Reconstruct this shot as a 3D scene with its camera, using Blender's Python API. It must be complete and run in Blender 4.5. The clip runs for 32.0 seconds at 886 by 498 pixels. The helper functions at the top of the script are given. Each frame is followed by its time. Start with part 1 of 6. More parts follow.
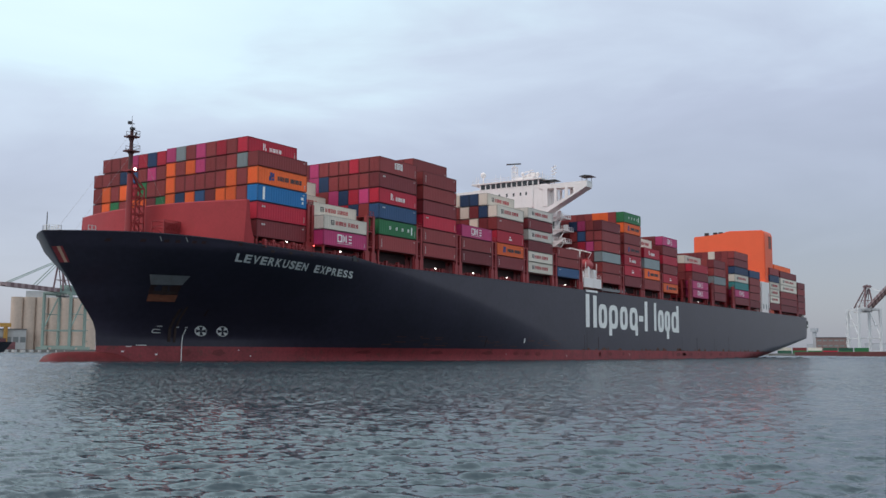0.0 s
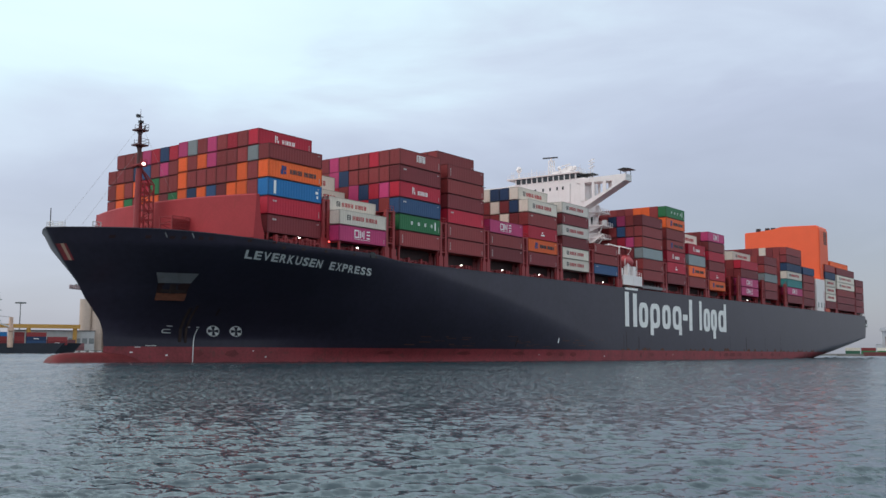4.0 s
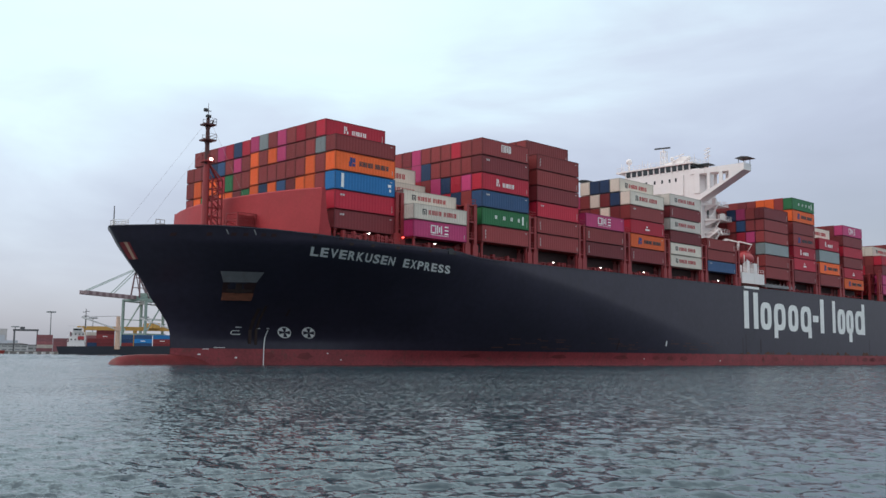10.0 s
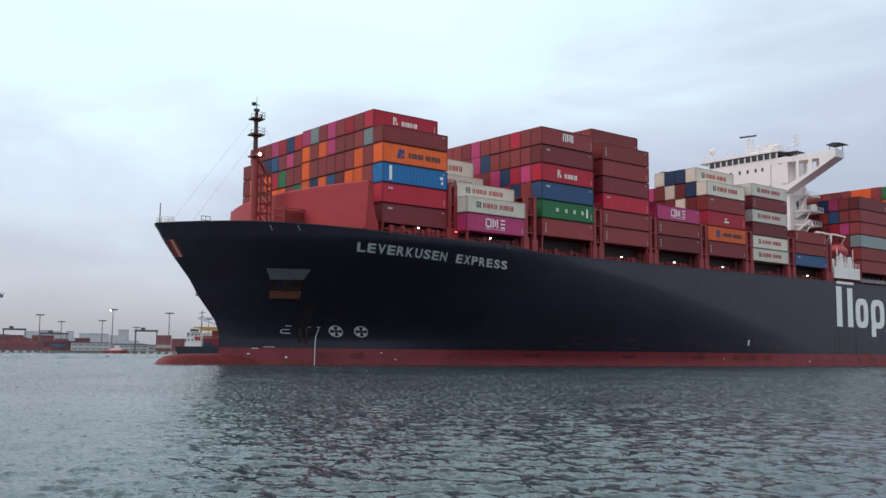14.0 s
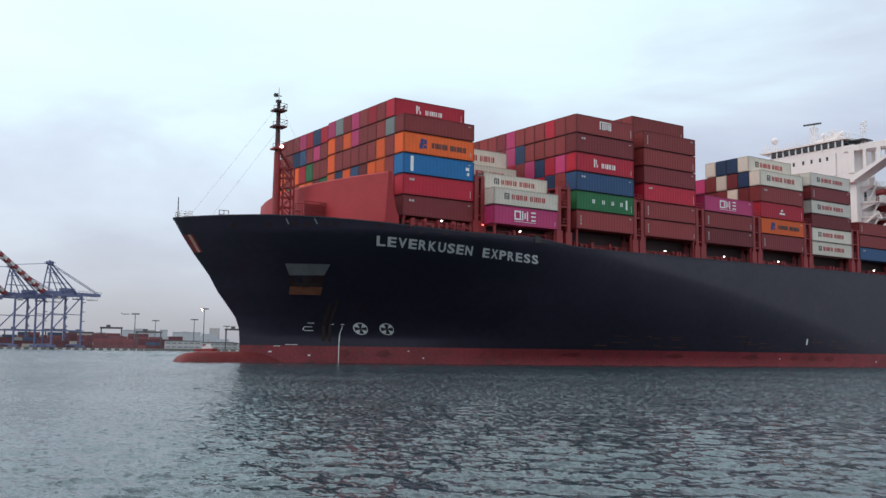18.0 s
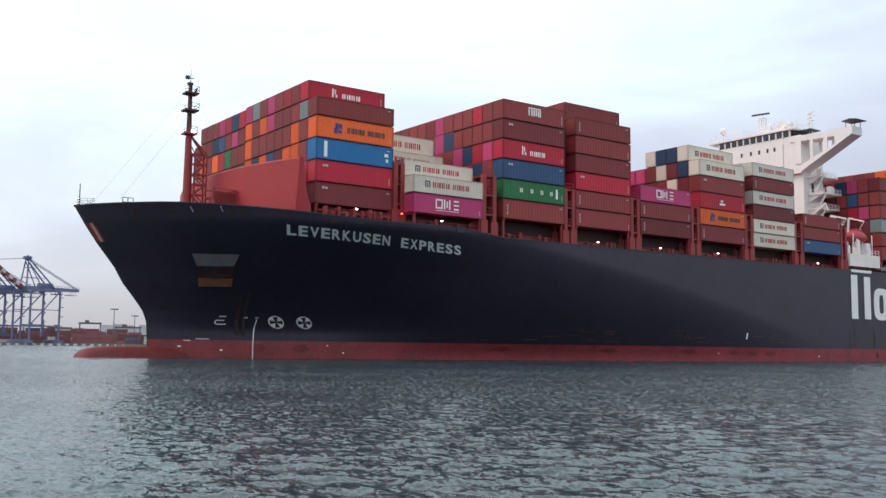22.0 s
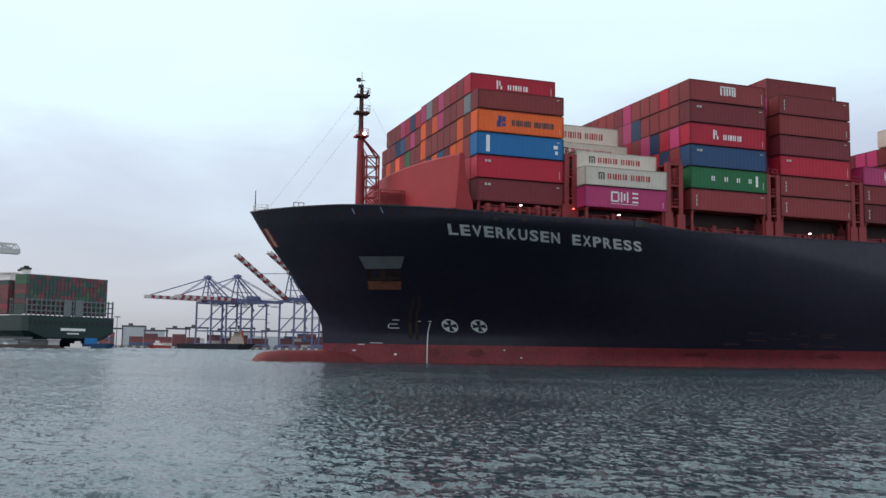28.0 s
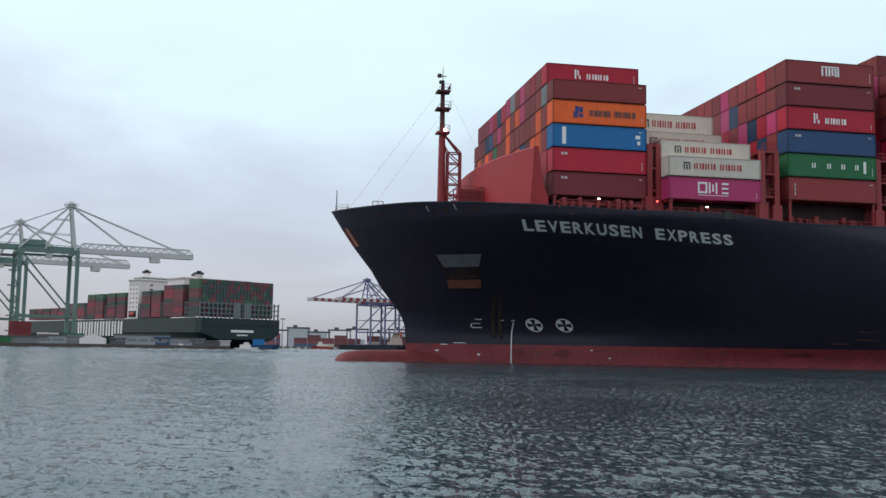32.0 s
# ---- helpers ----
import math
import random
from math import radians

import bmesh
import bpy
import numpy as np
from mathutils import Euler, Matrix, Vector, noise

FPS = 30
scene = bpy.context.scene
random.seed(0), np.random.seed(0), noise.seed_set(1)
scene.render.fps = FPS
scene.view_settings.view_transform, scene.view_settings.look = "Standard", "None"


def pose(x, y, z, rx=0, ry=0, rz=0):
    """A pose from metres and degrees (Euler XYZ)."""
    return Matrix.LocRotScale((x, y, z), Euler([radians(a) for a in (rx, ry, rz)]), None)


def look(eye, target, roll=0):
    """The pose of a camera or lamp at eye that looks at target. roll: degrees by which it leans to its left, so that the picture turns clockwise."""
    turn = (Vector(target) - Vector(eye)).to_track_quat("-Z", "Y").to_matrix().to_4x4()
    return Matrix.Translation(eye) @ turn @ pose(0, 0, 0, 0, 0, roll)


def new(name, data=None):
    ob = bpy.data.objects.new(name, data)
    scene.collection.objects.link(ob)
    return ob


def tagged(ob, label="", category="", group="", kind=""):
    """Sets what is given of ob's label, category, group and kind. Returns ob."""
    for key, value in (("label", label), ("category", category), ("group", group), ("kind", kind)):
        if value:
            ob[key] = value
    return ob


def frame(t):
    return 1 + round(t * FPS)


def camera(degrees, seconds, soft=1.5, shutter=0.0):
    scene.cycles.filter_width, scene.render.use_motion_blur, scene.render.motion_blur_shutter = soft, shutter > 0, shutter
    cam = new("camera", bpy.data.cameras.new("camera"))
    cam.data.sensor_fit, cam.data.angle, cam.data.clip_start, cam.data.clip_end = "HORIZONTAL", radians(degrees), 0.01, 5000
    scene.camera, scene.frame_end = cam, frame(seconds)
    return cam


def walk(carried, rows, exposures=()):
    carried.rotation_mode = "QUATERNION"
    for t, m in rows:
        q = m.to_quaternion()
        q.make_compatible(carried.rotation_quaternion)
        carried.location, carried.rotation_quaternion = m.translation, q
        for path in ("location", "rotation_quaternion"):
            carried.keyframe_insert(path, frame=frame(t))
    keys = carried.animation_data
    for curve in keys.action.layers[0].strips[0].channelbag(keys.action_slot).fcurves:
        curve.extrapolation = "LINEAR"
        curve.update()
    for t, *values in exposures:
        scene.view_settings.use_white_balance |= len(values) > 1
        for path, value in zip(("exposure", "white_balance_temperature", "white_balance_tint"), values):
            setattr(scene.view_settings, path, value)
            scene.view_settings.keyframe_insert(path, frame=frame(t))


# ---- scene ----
cam = camera(48.65, 32.0)
# seconds, yaw, pitch and roll of the camera; seconds and the camera's place in the ship's space
VIEW = [
    (0.0, 33.55, 6.01, 0.3), (0.5, 33.27, 6.01, 0.27), (1.0, 33.33, 6.0, 0.26), (1.5, 33.41, 6.0, 0.23),
    (2.0, 33.83, 6.02, 0.2), (2.5, 33.99, 6.0, 0.2), (3.0, 34.16, 6.0, 0.23), (3.5, 35.52, 6.01, 0.24),
    (5.5, 40.0, 6.12, 0.34), (6.0, 40.78, 6.14, 0.38), (6.5, 41.32, 6.15, 0.4), (7.0, 41.84, 6.16, 0.4),
    (7.5, 42.39, 6.18, 0.39), (8.0, 42.98, 6.19, 0.4), (8.5, 43.57, 6.18, 0.4), (9.0, 44.37, 6.2, 0.41),
    (9.5, 45.01, 6.2, 0.45), (10.0, 45.52, 6.19, 0.46), (10.5, 46.15, 6.19, 0.47), (11.0, 46.93, 6.19, 0.47),
    (11.5, 47.82, 6.18, 0.48), (12.0, 48.66, 6.18, 0.5), (12.5, 49.42, 6.18, 0.5), (13.0, 50.17, 6.16, 0.5),
    (13.5, 50.91, 6.14, 0.51), (14.0, 51.72, 6.14, 0.51), (14.5, 52.52, 6.11, 0.54), (16.5, 55.41, 6.07, 0.67),
    (17.0, 56.09, 6.06, 0.69), (17.5, 56.6, 6.06, 0.71), (18.0, 56.65, 6.04, 0.72), (18.5, 56.43, 5.92, 0.71),
    (19.0, 55.72, 5.81, 0.72), (19.5, 55.56, 5.79, 0.7), (20.0, 55.57, 5.78, 0.7), (20.5, 55.57, 5.78, 0.69),
    (21.0, 55.57, 5.78, 0.7), (21.5, 55.56, 5.78, 0.68), (22.0, 55.53, 5.78, 0.67), (22.5, 55.5, 5.79, 0.65),
    (23.0, 55.46, 5.79, 0.65), (23.5, 55.63, 5.8, 0.65), (24.0, 58.2, 5.82, 0.64), (24.5, 60.38, 5.89, 0.65),
    (25.0, 61.68, 5.94, 0.66), (25.5, 63.35, 5.97, 0.67), (26.0, 66.0, 5.95, 0.71), (26.5, 67.68, 5.96, 0.76),
    (28.5, 72.86, 5.9, 0.87), (29.0, 74.04, 5.9, 0.9), (29.5, 75.1, 5.88, 0.92), (30.0, 76.2, 5.87, 0.94),
    (30.5, 77.31, 5.88, 0.95), (31.0, 78.25, 5.85, 0.93), (31.5, 79.32, 5.84, 0.92), (32.0, 80.7, 5.84, 0.91),
]
COURSE = [
    (0, 136.0, -91.98), (2, 136.03, -86.83), (4, 136.04, -81.72), (6, 136.03, -76.64), (8, 136.01, -71.58),
    (10, 135.97, -66.51), (12, 135.91, -61.44), (14, 135.84, -56.36), (16, 135.75, -51.25), (18, 135.64, -46.14),
    (20, 135.52, -41.0), (22, 135.37, -35.87), (24, 135.22, -30.73), (26, 135.04, -25.61), (28, 134.85, -20.52),
    (30, 134.64, -15.48), (32, 134.42, -10.51),
]
EYE = 1.78


def course(t):
    """The ship's pose at t: it slides along its own axis and swings slowly to port."""
    ts = [r[0] for r in COURSE]
    x, y = np.interp(t, ts, [r[1] for r in COURSE]), np.interp(t, ts, [r[2] for r in COURSE])
    return pose(0, 0, 0, 0, 0, 0.055 * t) @ pose(-x, -y, 0)


walk(cam, [(t, pose(0, 0, EYE, 90 + pitch, 0, yaw) @ pose(0, 0, 0, 0, 0, roll)) for t, yaw, pitch, roll in VIEW],
     exposures=[(0, 0.0, 6500, 12), (9, 0.1, 6600, 12), (17, 0.08, 6650, 12), (20, 0.16, 6700, 13), (22, 0.32, 6850, 13), (25, 0.33, 6900, 13), (26, 0.17, 6800, 13), (28, 0.02, 6600, 12), (29, -0.04, 6600, 12), (32, -0.05, 6600, 12)])

# ---- light ----
SUN_YAW, SUN_UP = 150.0, 48.0   # degrees: azimuth to the left of +y, elevation
world = bpy.data.worlds.new("overcast_sky")
scene.world = world
world.use_nodes = True
wt = world.node_tree
wt.nodes.clear()


def wn(kind, **kw):
    n = wt.nodes.new(kind)
    for k, v in kw.items():
        n.inputs[k].default_value = v
    return n


sky = wt.nodes.new("ShaderNodeTexSky")
sky.sky_type, sky.sun_disc = "NISHITA", False
sky.sun_elevation, sky.sun_rotation = radians(SUN_UP), radians(-SUN_YAW)
sky.air_density, sky.dust_density, sky.ozone_density = 1.0, 2.0, 1.5
coord = wt.nodes.new("ShaderNodeTexCoord")
split = wt.nodes.new("ShaderNodeSeparateXYZ")
wt.links.new(coord.outputs["Generated"], split.inputs[0])
# cloud deck: pale overhead, a blue-grey bank low on one side, soft streaks
stretch = wt.nodes.new("ShaderNodeMapping")
stretch.inputs["Scale"].default_value = (1.3, 1.3, 4.2)
wt.links.new(coord.outputs["Generated"], stretch.inputs[0])
puff = wn("ShaderNodeTexNoise", Scale=2.3, Detail=5.0, Roughness=0.52, Distortion=0.35)
wt.links.new(stretch.outputs[0], puff.inputs["Vector"])
side = wt.nodes.new("ShaderNodeVectorMath")
side.operation = "DOT_PRODUCT"
side.inputs[1].default_value = (0.0, 1.0, 0.0)
wt.links.new(coord.outputs["Generated"], side.inputs[0])
mix1 = wt.nodes.new("ShaderNodeMath")
mix1.operation = "MULTIPLY_ADD"          # elevation * 1.7 + 0.55 * side
mix1.inputs[1].default_value = 1.75
wt.links.new(split.outputs["Z"], mix1.inputs[0])
half_turn = wt.nodes.new("ShaderNodeMath")       # 0 behind the camera's start, 1 ahead of it
half_turn.operation = "MULTIPLY_ADD"
half_turn.inputs[1].default_value, half_turn.inputs[2].default_value = 0.5, 0.5
wt.links.new(side.outputs["Value"], half_turn.inputs[0])
bank = wt.nodes.new("ShaderNodeValToRGB")
steps = bank.color_ramp.elements
steps[0].position, steps[0].color = 0.0, (0.22, 0.22, 0.22, 1)
steps[1].position, steps[1].color = 1.0, (1, 1, 1, 1)
for at, v in ((0.37, 0.40), (0.48, 0.26), (0.58, 0.17), (0.82, 0.46), (0.93, 0.74)):
    e = steps.new(at)
    e.color = (v, v, v, 1)
wt.links.new(half_turn.outputs[0], bank.inputs[0])
mix0 = wt.nodes.new("ShaderNodeMath")
mix0.operation = "MULTIPLY"
mix0.inputs[1].default_value = -0.46
wt.links.new(bank.outputs[0], mix0.inputs[0])
wt.links.new(mix0.outputs[0], mix1.inputs[2])
mix2 = wt.nodes.new("ShaderNodeMath")
mix2.operation = "MULTIPLY_ADD"
mix2.inputs[1].default_value = 0.5
wt.links.new(puff.outputs["Fac"], mix2.inputs[0])
wt.links.new(mix1.outputs[0], mix2.inputs[2])
ramp = wt.nodes.new("ShaderNodeValToRGB")
els = ramp.color_ramp.elements
els[0].position, els[0].color = 0.18, (0.31, 0.335, 0.40, 1)
els[1].position, els[1].color = 1.0, (0.90, 0.91, 0.93, 1)
for at, col in ((0.28, (0.395, 0.425, 0.51, 1)), (0.37, (0.485, 0.53, 0.635, 1)), (0.45, (0.625, 0.715, 0.815, 1)), (0.52, (0.76, 0.96, 1.01, 1)), (0.64, (0.84, 1.06, 1.08, 1))):
    e = els.new(at)
    e.color = col
squeeze = wt.nodes.new("ShaderNodeMath")
squeeze.operation = "MULTIPLY_ADD"
squeeze.inputs[1].default_value, squeeze.inputs[2].default_value = 0.6, 0.195
wt.links.new(mix2.outputs[0], squeeze.inputs[0])
wt.links.new(squeeze.outputs[0], ramp.inputs[0])
bg_sky = wn("ShaderNodeBackground", Strength=0.04)
bg_cloud = wn("ShaderNodeBackground", Strength=0.86)
wt.links.new(sky.outputs[0], bg_sky.inputs["Color"])
wt.links.new(ramp.outputs[0], bg_cloud.inputs["Color"])
both = wt.nodes.new("ShaderNodeAddShader")
wt.links.new(bg_sky.outputs[0], both.inputs[0])
wt.links.new(bg_cloud.outputs[0], both.inputs[1])
wout = wt.nodes.new("ShaderNodeOutputWorld")
wt.links.new(both.outputs[0], wout.inputs[0])

sun = new("sun", bpy.data.lights.new("sun", "SUN"))
sun.data.energy, sun.data.angle, sun.data.color = 0.7, radians(25), (1.0, 0.93, 0.84)
sun.matrix_world = look((0, 0, 0), (math.sin(radians(SUN_YAW)) * math.cos(radians(SUN_UP)), -math.cos(radians(SUN_YAW)) * math.cos(radians(SUN_UP)), -math.sin(radians(SUN_UP))))
scene.view_settings.exposure = 0.0


# ---- materials ----
MATS = {}


def paint(name, color, rough=0.5, metal=0.0, vary=0.15, scale=0.6, dirt=None, dirt_amount=0.3, streak=False, bump=0.02, own=0.0, spec=0.5):
    """Painted or raw surface: base colour with broad and fine variation, dirt or rust in patches or running streaks, and a little relief."""
    if name in MATS:
        return MATS[name]
    m = bpy.data.materials.new(name)
    m.use_nodes = True
    t = m.node_tree
    b = t.nodes["Principled BSDF"]
    b.inputs["Roughness"].default_value, b.inputs["Metallic"].default_value, b.inputs["Specular IOR Level"].default_value = rough, metal, spec
    tc = t.nodes.new("ShaderNodeTexCoord")
    broad = t.nodes.new("ShaderNodeTexNoise")
    broad.inputs["Scale"].default_value, broad.inputs["Detail"].default_value = scale, 4
    fine = t.nodes.new("ShaderNodeTexNoise")
    fine.inputs["Scale"].default_value, fine.inputs["Detail"].default_value = scale * 9, 5
    for n in (broad, fine):
        t.links.new(tc.outputs["Object"], n.inputs["Vector"])
    hsv = t.nodes.new("ShaderNodeHueSaturation")
    hsv.inputs["Color"].default_value = (*color, 1)
    add = t.nodes.new("ShaderNodeMath")
    add.operation = "ADD"
    t.links.new(broad.outputs["Fac"], add.inputs[0])
    t.links.new(fine.outputs["Fac"], add.inputs[1])
    val = t.nodes.new("ShaderNodeMapRange")
    val.inputs["From Min"].default_value, val.inputs["From Max"].default_value = 0.6, 1.4
    val.inputs["To Min"].default_value, val.inputs["To Max"].default_value = 1 - vary, 1 + vary
    t.links.new(add.outputs[0], val.inputs["Value"])
    if own:
        info = t.nodes.new("ShaderNodeObjectInfo")
        mul = t.nodes.new("ShaderNodeMapRange")
        mul.inputs["To Min"].default_value, mul.inputs["To Max"].default_value = 1 - own, 1 + own
        t.links.new(info.outputs["Random"], mul.inputs["Value"])
        times = t.nodes.new("ShaderNodeMath")
        times.operation = "MULTIPLY"
        t.links.new(val.outputs[0], times.inputs[0])
        t.links.new(mul.outputs[0], times.inputs[1])
        t.links.new(times.outputs[0], hsv.inputs["Value"])
    else:
        t.links.new(val.outputs[0], hsv.inputs["Value"])
    last = hsv.outputs["Color"]
    if dirt:
        stain = t.nodes.new("ShaderNodeTexNoise")
        stain.inputs["Scale"].default_value, stain.inputs["Detail"].default_value, stain.inputs["Roughness"].default_value = 1.0, 6, 0.65
        mp = t.nodes.new("ShaderNodeMapping")
        mp.inputs["Scale"].default_value = (1.6, 1.6, 0.12) if streak else (0.7, 0.7, 0.7)
        t.links.new(tc.outputs["Object"], mp.inputs[0])
        t.links.new(mp.outputs[0], stain.inputs["Vector"])
        cut = t.nodes.new("ShaderNodeMapRange")
        cut.inputs["From Min"].default_value, cut.inputs["From Max"].default_value = 0.56, 0.78
        cut.inputs["To Max"].default_value = dirt_amount
        t.links.new(stain.outputs["Fac"], cut.inputs["Value"])
        mx = t.nodes.new("ShaderNodeMix")
        mx.data_type = "RGBA"
        mx.inputs["B"].default_value = (*dirt, 1)
        t.links.new(cut.outputs[0], mx.inputs["Factor"])
        t.links.new(last, mx.inputs["A"])
        last = mx.outputs["Result"]
    t.links.new(last, b.inputs["Base Color"])
    if bump:
        bp = t.nodes.new("ShaderNodeBump")
        bp.inputs["Strength"].default_value, bp.inputs["Distance"].default_value = 0.35, bump
        t.links.new(add.outputs[0], bp.inputs["Height"])
        t.links.new(bp.outputs[0], b.inputs["Normal"])
    MATS[name] = m
    return m


def glow(name, color, strength):
    m = bpy.data.materials.new(name)
    m.use_nodes = True
    b = m.node_tree.nodes["Principled BSDF"]
    b.inputs["Emission Color"].default_value, b.inputs["Emission Strength"].default_value = (*color, 1), strength
    return m


RUST = (0.16, 0.05, 0.02)
hull_black = paint("hull_black", (0.030, 0.025, 0.042), 0.30, vary=0.25, scale=0.12, dirt=(0.040, 0.030, 0.032), dirt_amount=0.4, streak=True, bump=0.004, spec=0.42)
boot_red = paint("boot_red", (0.25, 0.035, 0.043), 0.6, vary=0.35, scale=0.3, dirt=(0.07, 0.05, 0.035), dirt_amount=0.85, bump=0.01)
bulb_red = paint("bulb_red", (0.17, 0.024, 0.027), 0.65, vary=0.35, scale=0.5, dirt=(0.06, 0.05, 0.03), dirt_amount=0.9, bump=0.01)
ship_red = paint("ship_red", (0.37, 0.036, 0.043), 0.6, spec=0.3, vary=0.12, scale=0.3, dirt=RUST, dirt_amount=0.3, streak=True)
rig_red = paint("rig_red", (0.29, 0.032, 0.036), 0.55, vary=0.2, scale=0.5, dirt=RUST, dirt_amount=0.5)
deck_red = paint("deck_red", (0.16, 0.045, 0.035), 0.7, vary=0.25, scale=0.3)
# near-black red that paints in the shade of gaps and recesses
gap_shade = paint("gap_shade", (0.035, 0.012, 0.012), 0.7, vary=0.3)
ship_white = paint("ship_white", (0.85, 0.80, 0.785), 0.45, vary=0.05, scale=0.3, dirt=(0.45, 0.38, 0.3), dirt_amount=0.25, streak=True)
mark_white = paint("mark_white", (0.88, 0.88, 0.86), 0.5, vary=0.06, scale=0.8, dirt=(0.4, 0.36, 0.33), dirt_amount=0.3, bump=0)
funnel_orange = paint("funnel_orange", (0.88, 0.125, 0.04), 0.5, vary=0.06, scale=0.2)
mark_faded_steel = paint("pale_steel", (0.45, 0.45, 0.45), 0.6, vary=0.2)
mark_grey = paint("mark_grey", (0.22, 0.22, 0.23), 0.6, vary=0.15, dirt=RUST, dirt_amount=0.4)
rust_shelf = paint("rust_shelf", (0.20, 0.065, 0.035), 0.75, vary=0.35, scale=1.5)
black_steel = paint("black_steel", (0.02, 0.02, 0.022), 0.5, vary=0.2)
rope_grey = paint("rope_grey", (0.3, 0.3, 0.3), 0.8)
lifeboat_red = paint("lifeboat_red", (0.44, 0.05, 0.055), 0.45, vary=0.1)
window_glass = paint("window_glass", (0.02, 0.025, 0.03), 0.08, vary=0.1, bump=0)
mast_dark = paint("mast_dark", (0.075, 0.022, 0.024), 0.6, vary=0.3)
lamp_white = glow("lamp_white", (1.0, 0.93, 0.85), 7)
lamp_mast = glow("lamp_mast", (1.0, 0.62, 0.52), 9)
lamp_warm = glow("lamp_warm", (1.0, 0.78, 0.66), 12)
lamp_red = glow("lamp_red", (1.0, 0.05, 0.03), 6)

BOX_COLORS = {
    "m": ("maroon", (0.200, 0.030, 0.036)), "b": ("brown", (0.270, 0.042, 0.044)), "r": ("red", (0.48, 0.020, 0.045)),
    "o": ("orange", (0.86, 0.135, 0.03)), "u": ("blue", (0.022, 0.20, 0.50)), "n": ("navy", (0.022, 0.050, 0.12)),
    "d": ("dull blue", (0.035, 0.085, 0.19)), "p": ("magenta", (0.52, 0.052, 0.17)), "g": ("green", (0.028, 0.17, 0.065)), "w": ("white", (0.74, 0.665, 0.575)),
    "y": ("grey", (0.27, 0.31, 0.32)), "t": ("terracotta", (0.31, 0.046, 0.046)), "s": ("light grey", (0.66, 0.60, 0.545)), "k": ("teal", (0.05, 0.27, 0.27)), "e": ("dark green", (0.022, 0.085, 0.055)),
}
BOX_MATS = {k: paint("box_" + n.replace(" ", "_"), c, 0.5, vary=0.12, scale=0.5, dirt=(0.09, 0.05, 0.04) if k not in "ws" else (0.34, 0.26, 0.2), dirt_amount=0.35, streak=True, bump=0.006, own=0.2, spec=0.3) for k, (n, c) in BOX_COLORS.items()}

# frames take a darkened body colour to imitate shaded gaps between boxes
SHADED_FRAME_MATS = {k: paint("frame_" + n.replace(" ", "_"), tuple(0.62 * v for v in c), 0.55, vary=0.2, scale=0.8, dirt=(0.07, 0.04, 0.03), dirt_amount=0.5, bump=0.004, own=0.15, spec=0.3) for k, (n, c) in BOX_COLORS.items()}
# box colours mixed towards blue-grey: distance haze put into the paint
HAZED_BOX_MATS = {k: paint("yard_" + n.replace(" ", "_"), tuple(0.66 * v + 0.26 * g for v, g in zip(c, (0.20, 0.20, 0.23))), 0.7, vary=0.25, scale=0.3, dirt=(0.10, 0.08, 0.08), dirt_amount=0.5, streak=True, bump=0, own=0.25) for k, (n, c) in BOX_COLORS.items()}


# ---- mesh helpers ----
def part(name, bm, material, parent=None, label="", smooth=False):
    """Links a bmesh (or a finished mesh) as one mesh object under its thing."""
    if isinstance(bm, bpy.types.Mesh):
        me = bm
    else:
        me = bpy.data.meshes.new(name)
        bmesh.ops.recalc_face_normals(bm, faces=bm.faces)
        bm.to_mesh(me)
        bm.free()
        if smooth:
            for p in me.polygons:
                p.use_smooth = True
    ob = new(name, me)
    if not me.materials:
        me.materials.append(material)
    ob.parent = parent
    return tagged(ob, label)


def box(bm, x0, x1, y0, y1, z0, z1, m=None):
    vs = [bm.verts.new((x, y, z)) for x in (x0, x1) for y in (y0, y1) for z in (z0, z1)]
    if m:
        for v in vs:
            v.co = m @ v.co
    for f in ((0, 1, 3, 2), (4, 6, 7, 5), (0, 4, 5, 1), (2, 3, 7, 6), (0, 2, 6, 4), (1, 5, 7, 3)):
        bm.faces.new([vs[i] for i in f])
    return vs


def beam(bm, a, b, w, h=None):
    """A square bar from a to b."""
    a, b = Vector(a), Vector(b)
    d = b - a
    q = d.to_track_quat("Z", "Y" if abs(d.normalized().y) < 0.95 else "X").to_matrix().to_4x4()
    box(bm, -w / 2, w / 2, -(h or w) / 2, (h or w) / 2, 0, d.length, Matrix.Translation(a) @ q)


def tube(bm, a, b, r0, r1=None, n=10):
    a, b = Vector(a), Vector(b)
    q = (b - a).to_track_quat("Z", "Y").to_matrix()
    rings = []
    for c, r in ((a, r0), (b, r0 if r1 is None else r1)):
        rings.append([bm.verts.new(c + q @ Vector((r * math.cos(6.28318 * i / n), r * math.sin(6.28318 * i / n), 0))) for i in range(n)])
    for i in range(n):
        bm.faces.new((rings[0][i], rings[0][(i + 1) % n], rings[1][(i + 1) % n], rings[1][i]))
    bm.faces.new(rings[0][::-1])
    bm.faces.new(rings[1])


def prism(bm, pts, y0, y1, m=None):
    """A slab: the outline pts in (x, z), from y0 to y1."""
    rows = [[bm.verts.new((x, y, z)) for x, z in pts] for y in (y0, y1)]
    if m:
        for r in rows:
            for v in r:
                v.co = m @ v.co
    n = len(pts)
    for i in range(n):
        bm.faces.new((rows[0][i], rows[0][(i + 1) % n], rows[1][(i + 1) % n], rows[1][i]))
    bm.faces.new(rows[0][::-1])
    bm.faces.new(rows[1])


